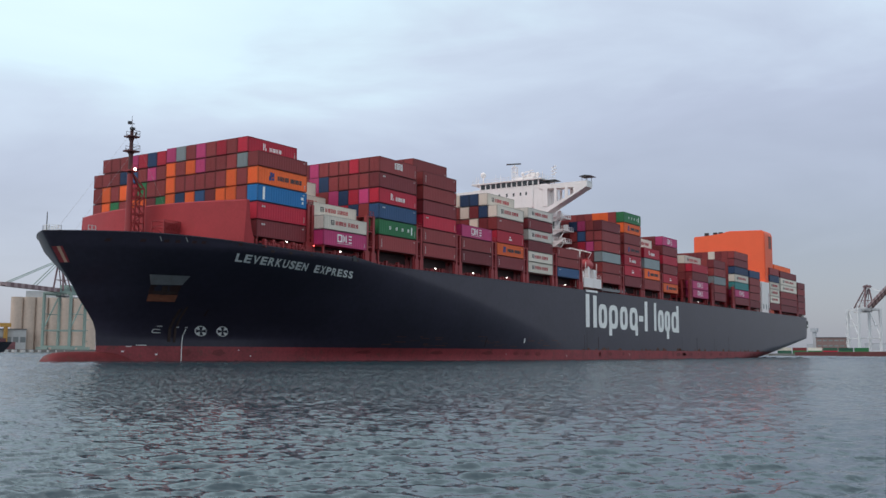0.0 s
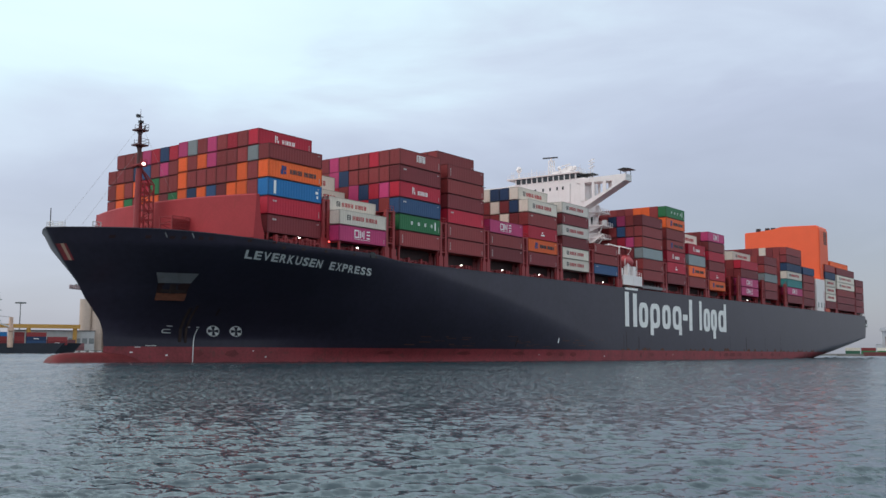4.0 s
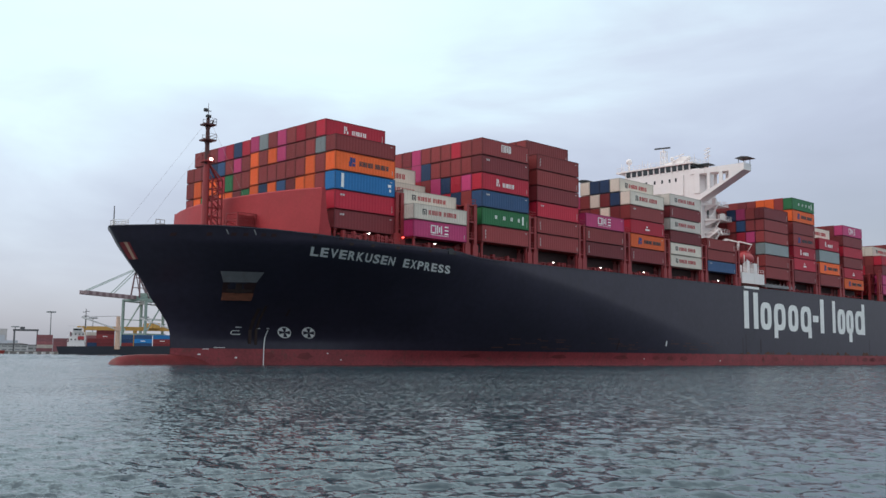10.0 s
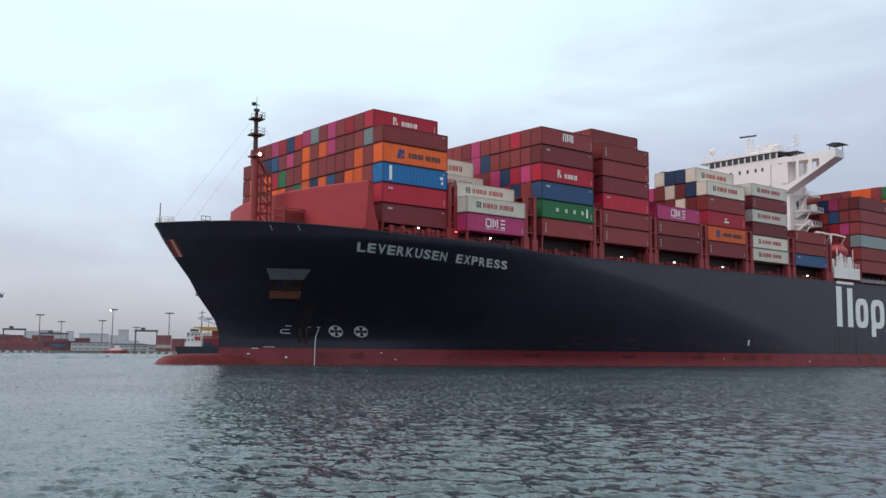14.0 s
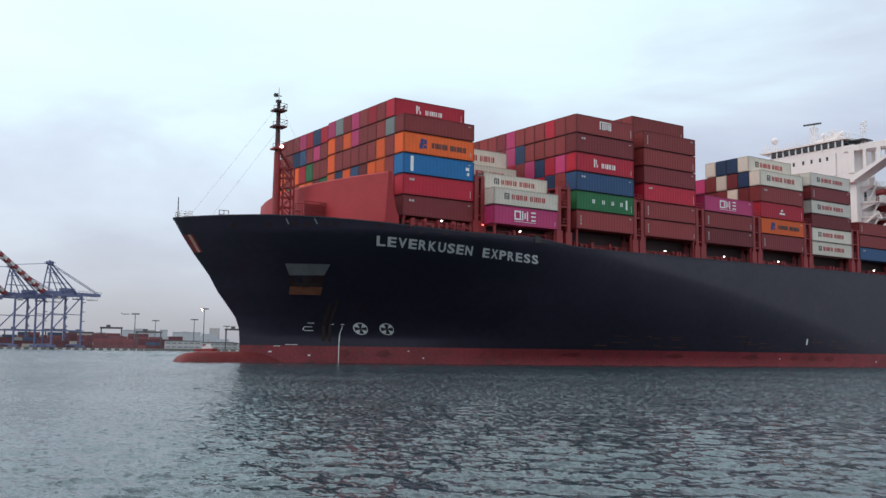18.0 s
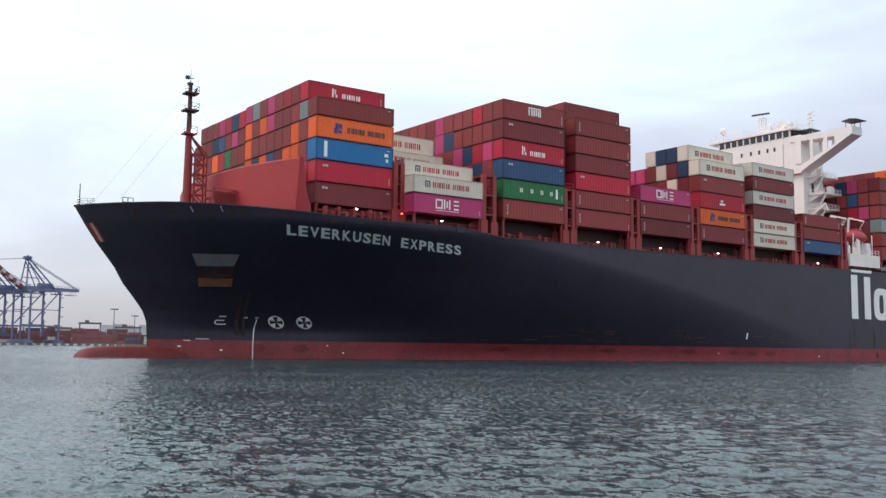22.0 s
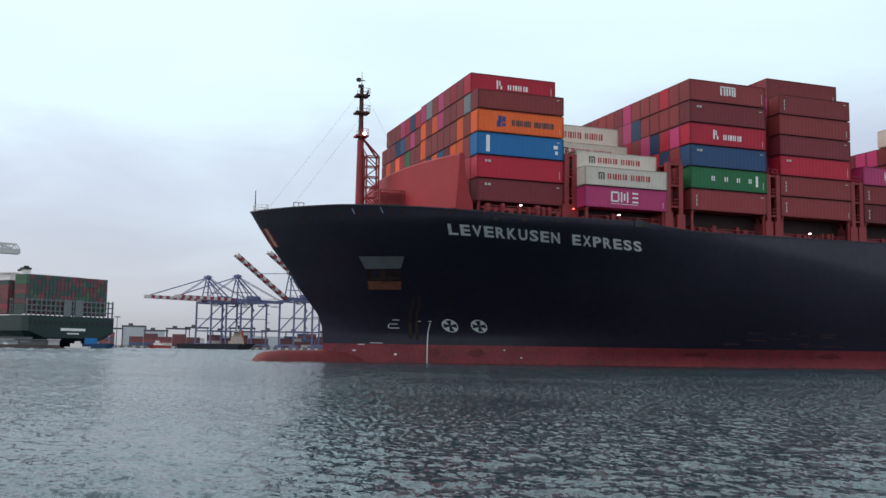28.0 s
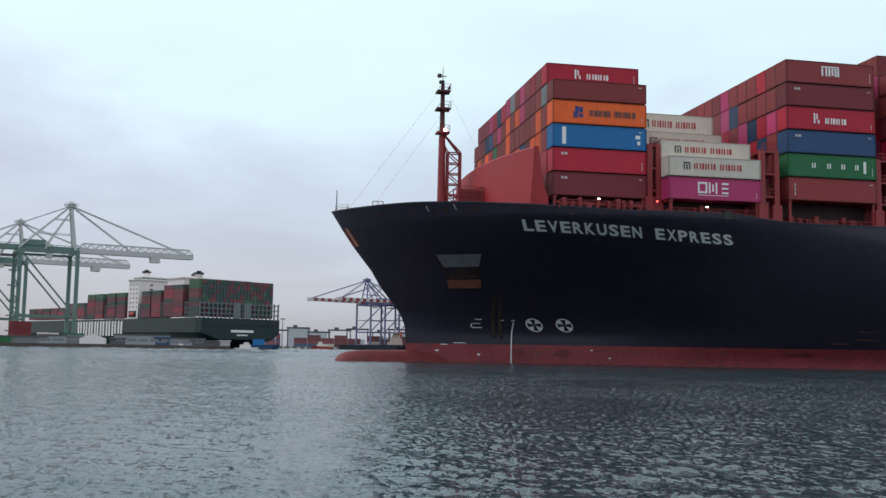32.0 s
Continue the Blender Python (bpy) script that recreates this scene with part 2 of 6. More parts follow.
def ball(bm, c, rx, ry, rz, u=16, v=10):
    m = Matrix.Translation(c) @ Matrix.Diagonal((rx, ry, rz, 1))
    bmesh.ops.create_uvsphere(bm, u_segments=u, v_segments=v, radius=1, matrix=m)


def empty(name, m=None):
    e = new(name)
    e.empty_display_size = 0.1
    if m:
        e.matrix_world = m
    return e


def polar(az, d, z=0.0):
    return Vector((-math.sin(radians(az)) * d, math.cos(radians(az)) * d, z))


# ---- water ----
def make_water():
    rng = np.random.RandomState(4)
    az = np.radians(np.concatenate([np.arange(-24, 136.01, 0.24), np.linspace(142, 330, 24)]))
    r = [0.6]
    while r[-1] < 4700:
        r.append(r[-1] + max(0.09, 0.0082 * r[-1]))
    r = np.array(r)
    A, R = np.meshgrid(az, r)
    X, Y = -np.sin(A) * R, np.cos(A) * R
    Z = np.zeros_like(X)
    cell = np.maximum(0.09, 0.0082 * R)
    for _ in range(64):
        lam = 0.28 * (5.0 ** (rng.rand() ** 1.35))
        k = 2 * np.pi / lam
        d = radians(143) + rng.randn() * 0.6
        amp = 0.0044 * lam ** 0.5 * (0.5 + rng.rand())
        fade = np.clip((lam / cell - 2.2) / 2.0, 0, 1)
        ph = k * (X * np.cos(d) + Y * np.sin(d)) + rng.rand() * 6.283 + 0.8 * np.sin(X * 0.11 + rng.rand() * 6) + 0.8 * np.sin(Y * 0.09 + rng.rand() * 6)
        Z += fade * amp * (np.sin(ph) + 0.25 * np.sin(2 * ph + 1.2))
    chop = np.clip((R - 22) / 30, 0, 1) * (0.045 + 0.03 * np.clip((R - 170) / 100, 0, 1)) * np.minimum(cell, 3.5)
    Z += chop * rng.randn(*Z.shape)
    gust = 0.75 + 0.35 * np.sin(X * 0.031 + 1.0) * np.sin(Y * 0.023 + 2.0)
    Z *= gust
    nr, na = X.shape
    v = np.stack([X, Y, Z], -1).reshape(-1, 3)
    i = np.arange(nr * na).reshape(nr, na)
    f = np.stack([i[:-1, :-1], i[:-1, 1:], i[1:, 1:], i[1:, :-1]], -1).reshape(-1, 4)
    seam = np.stack([i[:-1, -1], i[:-1, 0], i[1:, 0], i[1:, -1]], -1)
    me = bpy.data.meshes.new("water")
    me.from_pydata(v.tolist() + [(0, 0, 0)], [], f.tolist() + seam.tolist() + [(nr * na, int(i[0, k]), int(i[0, (k + 1) % na])) for k in range(na)])
    me.polygons.foreach_set("use_smooth", [True] * len(me.polygons))
    m = bpy.data.materials.new("harbour_water")
    m.use_nodes = True
    t = m.node_tree
    b = t.nodes["Principled BSDF"]
    b.inputs["Base Color"].default_value = (0.031, 0.057, 0.070, 1)
    b.inputs["Roughness"].default_value, b.inputs["IOR"].default_value = 0.11, 1.27
    tc = t.nodes.new("ShaderNodeTexCoord")

    def vec(op, a, b_):
        n = t.nodes.new("ShaderNodeVectorMath")
        n.operation = op
        for k, v in enumerate((a, b_)):
            if isinstance(v, tuple):
                n.inputs[k].default_value = v
            elif v is not None:
                t.links.new(v, n.inputs[k])
        return n.outputs[0]

    # wind ripples: two noise fields give the slope of each facet, stronger and weaker in gusts
    gust = t.nodes.new("ShaderNodeTexNoise")
    gust.inputs["Scale"].default_value, gust.inputs["Detail"].default_value = 0.07, 3
    t.links.new(tc.outputs["Object"], gust.inputs["Vector"])
    amount = t.nodes.new("ShaderNodeMapRange")
    amount.inputs["From Min"].default_value, amount.inputs["From Max"].default_value = 0.35, 0.65
    amount.inputs["To Min"].default_value, amount.inputs["To Max"].default_value = 0.6, 1.25
    t.links.new(gust.outputs["Fac"], amount.inputs["Value"])
    slope = None
    for sc, k, det, turn, along in ((5.5, 0.62, 3.0, -57, 0.7), (14.0, 0.40, 2.5, -45, 1.0)):
        mp = t.nodes.new("ShaderNodeMapping")
        mp.inputs["Rotation"].default_value, mp.inputs["Scale"].default_value = (0, 0, radians(turn)), (along, 1.35, 1.0)
        t.links.new(tc.outputs["Object"], mp.inputs[0])
        n = t.nodes.new("ShaderNodeTexNoise")
        n.inputs["Scale"].default_value, n.inputs["Detail"].default_value, n.inputs["Roughness"].default_value = sc, det, 0.5
        t.links.new(mp.outputs[0], n.inputs["Vector"])
        s = vec("MULTIPLY", vec("SUBTRACT", n.outputs["Color"], (0.5, 0.5, 0.5)), (k, k, 0.0))
        slope = s if slope is None else vec("ADD", slope, s)
    scaled = t.nodes.new("ShaderNodeVectorMath")
    scaled.operation = "SCALE"
    t.links.new(slope, scaled.inputs[0])
    # sheltered inshore, rougher out in the fairway
    out = t.nodes.new("ShaderNodeVectorMath")
    out.operation = "LENGTH"
    t.links.new(tc.outputs["Object"], out.inputs[0])
    open_water = t.nodes.new("ShaderNodeMapRange")
    open_water.inputs["From Min"].default_value, open_water.inputs["From Max"].default_value = 12, 60
    open_water.inputs["To Min"].default_value, open_water.inputs["To Max"].default_value = 0.85, 3.5
    t.links.new(out.outputs["Value"], open_water.inputs["Value"])
    rough = t.nodes.new("ShaderNodeMath")
    rough.operation = "MULTIPLY"
    t.links.new(amount.outputs[0], rough.inputs[0])
    t.links.new(open_water.outputs[0], rough.inputs[1])
    t.links.new(rough.outputs[0], scaled.inputs["Scale"])
    geo = t.nodes.new("ShaderNodeNewGeometry")
    t.links.new(vec("NORMALIZE", vec("ADD", geo.outputs["Normal"], scaled.outputs[0]), None), b.inputs["Normal"])
    me.materials.append(m)
    return tagged(new("water", me), "grey-green choppy harbour water with small wind waves", "water", kind="structure")


water = make_water()


# ---- the ship: its own space has x to port, y aft from the stem, z up from the waterline ----
ship = tagged(empty("container_ship"), "large black-hulled container ship with red boot-top, fully loaded, under way", "ship")

hull_rust = paint("hull_rust", (0.040, 0.022, 0.019), 0.8, vary=0.4, scale=1.2)

STEM = ((-3, 10.7), (2.5, 10.7), (5.0, 10.5), (6.5, 9.9), (7.6, 9.1), (10.2, 7.0), (12.4, 6.0 - 0.3), (15.4, 3.3), (18.0, 1.5), (20.4, 0.0), (22, -0.8))
SHEER = ((0, 20.35), (9, 20.15), (14, 19.85), (20, 19.4), (27, 18.95), (33, 18.65), (44, 18.7), (47.5, 18.6), (50, 18.3), (53, 17.98), (57, 17.86), (120, 18.07), (392, 18.5))
BEAM = 25.4       # half of the ship's breadth
LENGTH = 390.0


def stem(z):
    return np.interp(z, [p[0] for p in STEM], [p[1] for p in STEM])


def sheer(y):
    return np.interp(y, [p[0] for p in SHEER], [p[1] for p in SHEER])


def stern(z):
    return np.interp(z, [-3, 0, 4.5, 9.0, 12, 20], [324, 339, 360, 382, 383.3, 383.8])


def half(y, z):
    """Half-breadth of the hull."""
    a = max(0.0, y - stem(z))
    u = min(1.0, a / 125)
    low = BEAM * (1 - (1 - u) ** 1.82)
    v = min(1.0, a / 46)
    top = BEAM * (1 - (1 - v) ** 3) ** 0.85
    full = float(np.interp(y, (20, 47, 62, 86, 106, 124, 138), (18.0, 17.6, 16.9, 13.4, 9.6, 5.6, 2.6)))    # height at which the full breadth is reached
    q = min(1.0, max(0.0, (z - 1.0) / (full - 1.0)))
    k = min(1.0, max(0.0, (y - 33) / 34))
    k = k * k * (3 - 2 * k)
    e = min(1.0, max(0.0, (z - 4.0) / 14.0))
    bow = 1.06 * e ** 1.3 / (1 + 0.06 * e ** 9)
    s = (1 - k) * bow + k * (1 - (1 - q) ** 1.45)     # hard flare at the bow, easing into the upright side
    w = (1 - s) * low + s * top
    back = max(0.0, stern(z) - y)
    span = 6.0 if z > 9 else 6 + (9 - z) * 7
    if back < span:
        keep = 0.93 if z > 9 else 0.93 * max(0.0, z / 9) ** 0.6
        w *= keep + (1 - keep) * (1 - (1 - back / span) ** 2) ** 0.5
    return w


def hull_band(z_of, rows, name, material, label):
    ys = np.concatenate([np.linspace(0, 1, 40) ** 1.6 * 60, np.linspace(62, 140, 40), np.linspace(145, 330, 36), np.linspace(333, LENGTH, 26)])
    bm = bmesh.new()
    grid = []
    for r in range(rows + 1):
        line = []
        for s in (1, -1):
            pts = []
            for y in ys:
                z = z_of(y, r / rows)
                yy = y
                if y <= 60:
                    yy = stem(z) + y * (60 - stem(z)) / 60
                elif y >= 330:
                    yy = 330 + (y - 330) * (stern(z) - 330) / 60
                pts.append(bm.verts.new((s * half(yy, z), yy, z)))
            line.append(pts)
        grid.append(line)
    n = len(ys)
    for r in range(rows):
        for k in (0, 1):
            for i in range(n - 1):
                bm.faces.new((grid[r][k][i], grid[r][k][i + 1], grid[r + 1][k][i + 1], grid[r + 1][k][i]))
        bm.faces.new((grid[r][0][n - 1], grid[r][1][n - 1], grid[r + 1][1][n - 1], grid[r + 1][0][n - 1]))
    bmesh.ops.remove_doubles(bm, verts=bm.verts, dist=0.002)
    return part(name, bm, material, ship, label, smooth=True)


BOOT = 2.55
hull_band(lambda y, f: BOOT + (sheer(y) - BOOT) * f, 40, "hull", hull_black, "glossy black steel hull with flared bow")
hull_band(lambda y, f: -3 + (BOOT + 3) * f, 6, "boot_top", boot_red, "worn dull red underwater paint along the waterline")


def deck_sheet():
    bm = bmesh.new()
    ys = np.concatenate([np.linspace(1.2, 50, 30), np.linspace(52, 383.4, 60)])
    prev = None
    for y in ys:
        z = sheer(y) - (1.1 if y < 51 else 0.25)
        w = half(y, z) - 0.12
        row = [bm.verts.new((w, y, z)), bm.verts.new((-w, y, z))]
        if prev:
            bm.faces.new((prev[0], prev[1], row[1], row[0]))
        prev = row
    part("deck", bm, deck_red, ship, "red-brown steel weather deck")


deck_sheet()


def rail_cap():
    for s in (1, -1):
        bm = bmesh.new()
        last = None
        for y in np.concatenate([np.linspace(0.0, 1, 24) ** 1.5 * 46, np.linspace(47, 58, 8), np.linspace(62, 383.8, 40)]):
            z = sheer(y)
            x, yy = s * half(max(y, stem(z) + 0.02), z), max(y, stem(z))
            ring = [bm.verts.new((x + dx, yy, z + dz)) for dx, dz in ((-0.11, -0.07), (0.11, -0.07), (0.11, 0.07), (-0.11, 0.07))]
            if last:
                for k in range(4):
                    bm.faces.new((last[k], last[(k + 1) % 4], ring[(k + 1) % 4], ring[k]))
            last = ring
        part("bulwark_rail", bm, hull_black, ship)


rail_cap()

bm = bmesh.new()
rings = []
for y, f in ((0.8, 0.08), (0.86, 0.40), (1.1, 0.62), (1.6, 0.79), (2.4, 0.90), (3.6, 0.96), (5.2, 1.0), (7.0, 1.01), (10.0, 1.02), (14.0, 1.0), (22.0, 0.9)):
    rings.append([bm.verts.new((2.6 * f * math.sin(a * 0.2618), y, -1.55 + 3.1 * f * math.cos(a * 0.2618))) for a in range(24)])
for a, b in zip(rings[:-1], rings[1:]):
    for i in range(24):
        bm.faces.new((a[i], a[(i + 1) % 24], b[(i + 1) % 24], b[i]))
bm.faces.new(rings[0])
part("bulbous_bow", bm, bulb_red, ship, "red bulbous bow breaking the surface", smooth=True)


# flat marks that lie on the plating
def decal(name, polys, material, label="", lift=0.05, parent=None):
    """Polygons in (y, z) laid on the port plating."""
    bm = bmesh.new()
    for poly in polys:
        bm.faces.new([bm.verts.new((half(y, z) + lift, y, z)) for y, z in poly])
    return part(name, bm, material, parent or ship, label)


def rect(y0, y1, z0, z1, n=1):
    ys = np.linspace(y0, y1, n + 1)
    return [((a, z0), (b, z0), (b, z1), (a, z1)) for a, b in zip(ys[:-1], ys[1:])]


def on_hull(y0, z0):
    """Maps (along, up) in metres on the plating round (y0, z0) to (y, z)."""
    ty = Vector(((half(y0 + 0.2, z0) - half(y0 - 0.2, z0)) / 0.4, 1, 0))
    tz = Vector(((half(y0, z0 + 0.2) - half(y0, z0 - 0.2)) / 0.4, 0, 1))
    ty.normalize()
    up = ty.cross(tz).cross(ty) * -1
    up.normalize()
    if up.z < 0:
        up.negate()
    lean = up.y - 0.45 * tz.x * up.z
    return lambda a, b: (y0 + a * ty.y + b * lean, z0 + b * up.z)


def name_letters():
    words = "LEVERKUSEN EXPRESS"
    y, y_end = 22.0, 47.55
    pitch = (y_end - y) / (len(words) - 0.2)     # all letters are equally wide
    for ch in words:
        if ch != " ":
            cu = bpy.data.curves.new("letter", "FONT")
            cu.body, cu.size, cu.offset, cu.resolution_u = ch, 1.0, 0.034, 3
            tmp = bpy.data.objects.new("letter", cu)
            me = bpy.data.meshes.new_from_object(tmp)
            bpy.data.objects.remove(tmp)
            bm = bmesh.new()
            bm.from_mesh(me)
            xs = [v.co.x for v in bm.verts]
            x0, w = min(xs), max(xs) - min(xs)
            bmesh.ops.triangulate(bm, faces=bm.faces)
            for v in bm.verts:
                up = v.co.y / 0.72
                yy = y + (v.co.x - x0) / w * pitch * 0.82
                zz = 16.4 - (yy - 21.85) * 0.0512 + 1.16 * up
                yy -= 0.72 * up
                v.co = (half(yy, zz) + 0.11, yy, zz)
            part("letter", bm, mark_white, ship, "white painted letter of the ship's name")
        y += pitch


name_letters()

# the big white company mark on the side: plain bars and rounded rings
MARK_BARS = ((142.33, 144.61, 8.51, 17.2), (146.88, 149.15, 8.51, 17.01), (157.05, 159.02, 6.54, 9.5), (175.42, 177.39, 6.84, 9.5), (178.28, 181.54, 10.98, 12.66),
             (182.62, 184.89, 8.22, 17.01), (190.03, 191.91, 8.51, 16.91), (200.4, 202.47, 6.24, 9.5), (209.19, 211.16, 8.32, 16.81))
MARK_RINGS = ((150.33, 155.86, 8.42, 14.93), (157.05, 163.17, 8.42, 14.93), (164.55, 170.08, 8.32, 14.83), (171.37, 177.39, 8.32, 14.83), (193.29, 198.23, 8.22, 14.93),
             (198.82, 203.66, 8.51, 14.83), (204.74, 210.77, 8.32, 14.83))
for y0, y1, z0, z1 in MARK_BARS:
    decal("company_bar", rect(y0, y1, z0, z1), mark_white, "tall white painted bar", 0.09)


def ring_band(y0, y1, z0, z1, wy=2.0, wz=1.35, n=28):
    """A rounded ring: outer and inner superellipse joined by quads."""
    cy, cz, ry, rz = (y0 + y1) / 2, (z0 + z1) / 2, (y1 - y0) / 2, (z1 - z0) / 2
    out = []
    for i in range(n):
        a = 6.28318 * i / n
        c, d = math.cos(a), math.sin(a)
        u, v = math.copysign(abs(c) ** 0.62, c), math.copysign(abs(d) ** 0.62, d)
        out.append(((cy + ry * u, cz + rz * v), (cy + (ry - wy) * u, cz + (rz - wz) * v)))
    return [(out[i][0], out[(i + 1) % n][0], out[(i + 1) % n][1], out[i][1]) for i in range(n)]


for span in MARK_RINGS:
    decal("company_ring", ring_band(*span), mark_white, "rounded white painted ring")


def disc(at, r, n=28):
    ring = [at(r * math.cos(6.28318 * i / n), r * math.sin(6.28318 * i / n)) for i in range(n)]
    return [(at(0, 0), ring[i], ring[(i + 1) % n]) for i in range(n)]


for y in (27.2, 31.05):
    d = decal("thruster_mark", disc(on_hull(y, 5.2), 1.12), mark_white, "white disc with black cross marking a bow thruster", 0.05)
    at = on_hull(y, 5.2)
    arms = []
    for k in range(4):
        ca, sa = math.cos(k * math.pi / 2), math.sin(k * math.pi / 2)
        arms.append([at(p * ca - o * sa, p * sa + o * ca) for p, o in ((0.04, -0.1), (0.92, -0.36), (0.92, 0.36), (0.04, 0.1))])
    decal("cross", arms, hull_black, "black cross", 0.12, d)
SCALE = ((24.38, 0.0), (24.38, 1.2), (24.39, 2.3), (24.4, 3.35), (24.41, 4.4), (24.43, 5.55))
decal("draught_scale", [((a, p), (a + 0.13, p), (b + 0.13, q), (b, q)) for (a, p), (b, q) in zip(SCALE[:-1], SCALE[1:])], mark_white, "thin white draught scale", 0.06)
decal("bulb_mark", rect(19.3, 20.6, 4.75, 4.86, 4) + rect(19.1, 19.25, 4.85, 5.3) + rect(19.2, 20.3, 5.3, 5.4, 4), mark_white, "white outline of the bulb mark")
decal("bulb_mark", rect(19.5, 20.4, 5.85, 5.95, 3), mark_white)
for y in (22.7, 24.15):
    decal("load_mark", rect(y, y + 0.5, 5.72, 5.82), mark_white)
for y0, y1, z0, z1 in ((16.9, 18.6, 2.66, 2.74), (15.3, 16.2, 2.42, 2.52), (110.1, 110.5, 4.0, 5.1)):
    decal("paint_scrape", rect(y0, y1, z0, z1, 2), mark_white)
emblem_cream = paint("emblem_cream", (0.52, 0.33, 0.24), 0.6, vary=0.2, dirt=RUST, dirt_amount=0.5, bump=0)
EMBLEM = np.linspace(18.0, 15.6, 9)
for a, b, mat, text in ((0.03, 0.34, boot_red, "faded red band of the bow emblem"), (0.34, 0.56, emblem_cream, "weathered cream band of the bow emblem"), (0.56, 0.74, boot_red, "")):
    decal("bow_emblem", [((stem(p) + a, p), (stem(p) + b, p), (stem(q) + b, q), (stem(q) + a, q)) for p, q in zip(EMBLEM[:-1], EMBLEM[1:])], mat, text, 0.10)
# streaks of rust below the anchor pocket
for ya, za, yb, zb, w in ((20.99, 8.8, 22.0, 3.3, 0.5), (21.79, 9.2, 22.97, 3.2, 0.4), (25.58, 8.8, 25.85, 7.7, 0.3), (95.0, 5.0, 95.0, 3.0, 0.3), (150.0, 6.0, 150.0, 2.8, 0.3), (228.0, 7.0, 228.0, 3.0, 0.4)):
    decal("rust_streak", [((ya + (yb - ya) * a, za + (zb - za) * a), (ya + (yb - ya) * a + w, za + (zb - za) * a), (ya + (yb - ya) * b + w, za + (zb - za) * b), (ya + (yb - ya) * b, za + (zb - za) * b)) for a, b in ((0, 0.3), (0.3, 0.6), (0.6, 1.0))], hull_rust, "thin brown rust streak", 0.03)


scuff_rust = paint("scuff_rust", (0.16, 0.07, 0.045), 0.8, vary=0.4, scale=1.0, bump=0)
rng = random.Random(21)
for _ in range(34):      # scuffs of tugs and fenders low on the side
    y, z = rng.uniform(62, 135), rng.uniform(3.0, 5.2)
    decal("scuff", rect(y, y + rng.uniform(0.5, 3.2), z, z + rng.uniform(0.04, 0.12)), scuff_rust, "thin rusty scuff mark", 0.03)
for y in (14.6, 20.1, 34.6, 36.9, 62.0, 88.0, 104.0, 131.0, 171.0):
    z = rng.uniform(0.7, 2.0)
    decal("paint_chip", rect(y, y + rng.uniform(0.25, 0.5), z, z + rng.uniform(0.12, 0.25)), mark_white, "small pale paint chip", 0.03)
stain_rust = paint("stain_rust", (0.13, 0.055, 0.035), 0.85, vary=0.45, scale=0.8, bump=0)
for _ in range(70):      # rust bleeding along the top of the boot-top
    y = rng.uniform(138, 375)
    w, h = rng.uniform(0.6, 3.4), rng.uniform(0.15, 1.1)
    decal("rust_stain", [((y, 2.6), (y + w, 2.6), (y + w * 0.8, 2.6 + h * 0.6), (y + w * 0.5, 2.6 + h), (y + w * 0.25, 2.6 + h * 0.5))], stain_rust, "ragged brown rust stain", 0.03)
for _ in range(26):
    y = rng.uniform(20, 380)
    w = rng.uniform(0.8, 5.0)
    decal("grime_patch", [((y, 1.2), (y + w * 0.6, 0.9), (y + w, 1.4), (y + w * 0.7, 2.1), (y + w * 0.2, 1.9))], bulb_red, "dark worn patch in the boot-top", 0.02)
for y in (118.0, 141.5, 143.0, 214.0, 246.0, 262.0):
    decal("rust_streak", rect(y, y + 0.14, 2.7, rng.uniform(4.0, 8.0)), hull_rust, "thin brown rust streak", 0.03)


def anchor_pocket():
    pocket = empty("anchor_pocket")
    pocket.parent = ship

    def slab(poly, out, deep=0.8):
        bm = bmesh.new()
        fr, bk = [], []
        for (y, z), o in zip(poly, out):
            fr.append(bm.verts.new((half(y, z) + o, y, z)))
            bk.append(bm.verts.new((half(y, z) - deep, y, z)))
        n = len(poly)
        bm.faces.new(fr)
        for i in range(n):
            bm.faces.new((fr[i], fr[(i + 1) % n], bk[(i + 1) % n], bk[i]))
        return bm

    part("hood", slab([(12.95, 13.95), (18.05, 13.9), (18.3, 12.5), (14.25, 12.45)], (0.35, 0.35, 0.12, 0.12)), mark_grey, pocket, "weathered grey anchor hood plate")
    # dark slab on the plating, its colour standing for the recess's shade
    part("recess", slab([(14.25, 12.45), (18.35, 12.45), (19.25, 9.85), (15.4, 9.85)], (0.06,) * 4), gap_shade, pocket)
    part("shelf", slab([(14.95, 10.95), (18.95, 10.95), (19.25, 9.85), (15.4, 9.85)], (0.12, 0.12, 0.4, 0.4)), rust_shelf, pocket, "rusty brown anchor shelf")
    part("anchor_shank", slab([(15.9, 12.3), (16.6, 12.3), (17.3, 10.9), (16.6, 10.9)], (0.1, 0.1, 0.2, 0.2)), hull_rust, pocket, "dark rusty anchor")
    part("anchor_fluke", slab([(15.2, 11.5), (18.4, 11.5), (18.6, 11.1), (15.4, 11.1)], (0.1, 0.1, 0.22, 0.22)), hull_rust, pocket)


anchor_pocket()


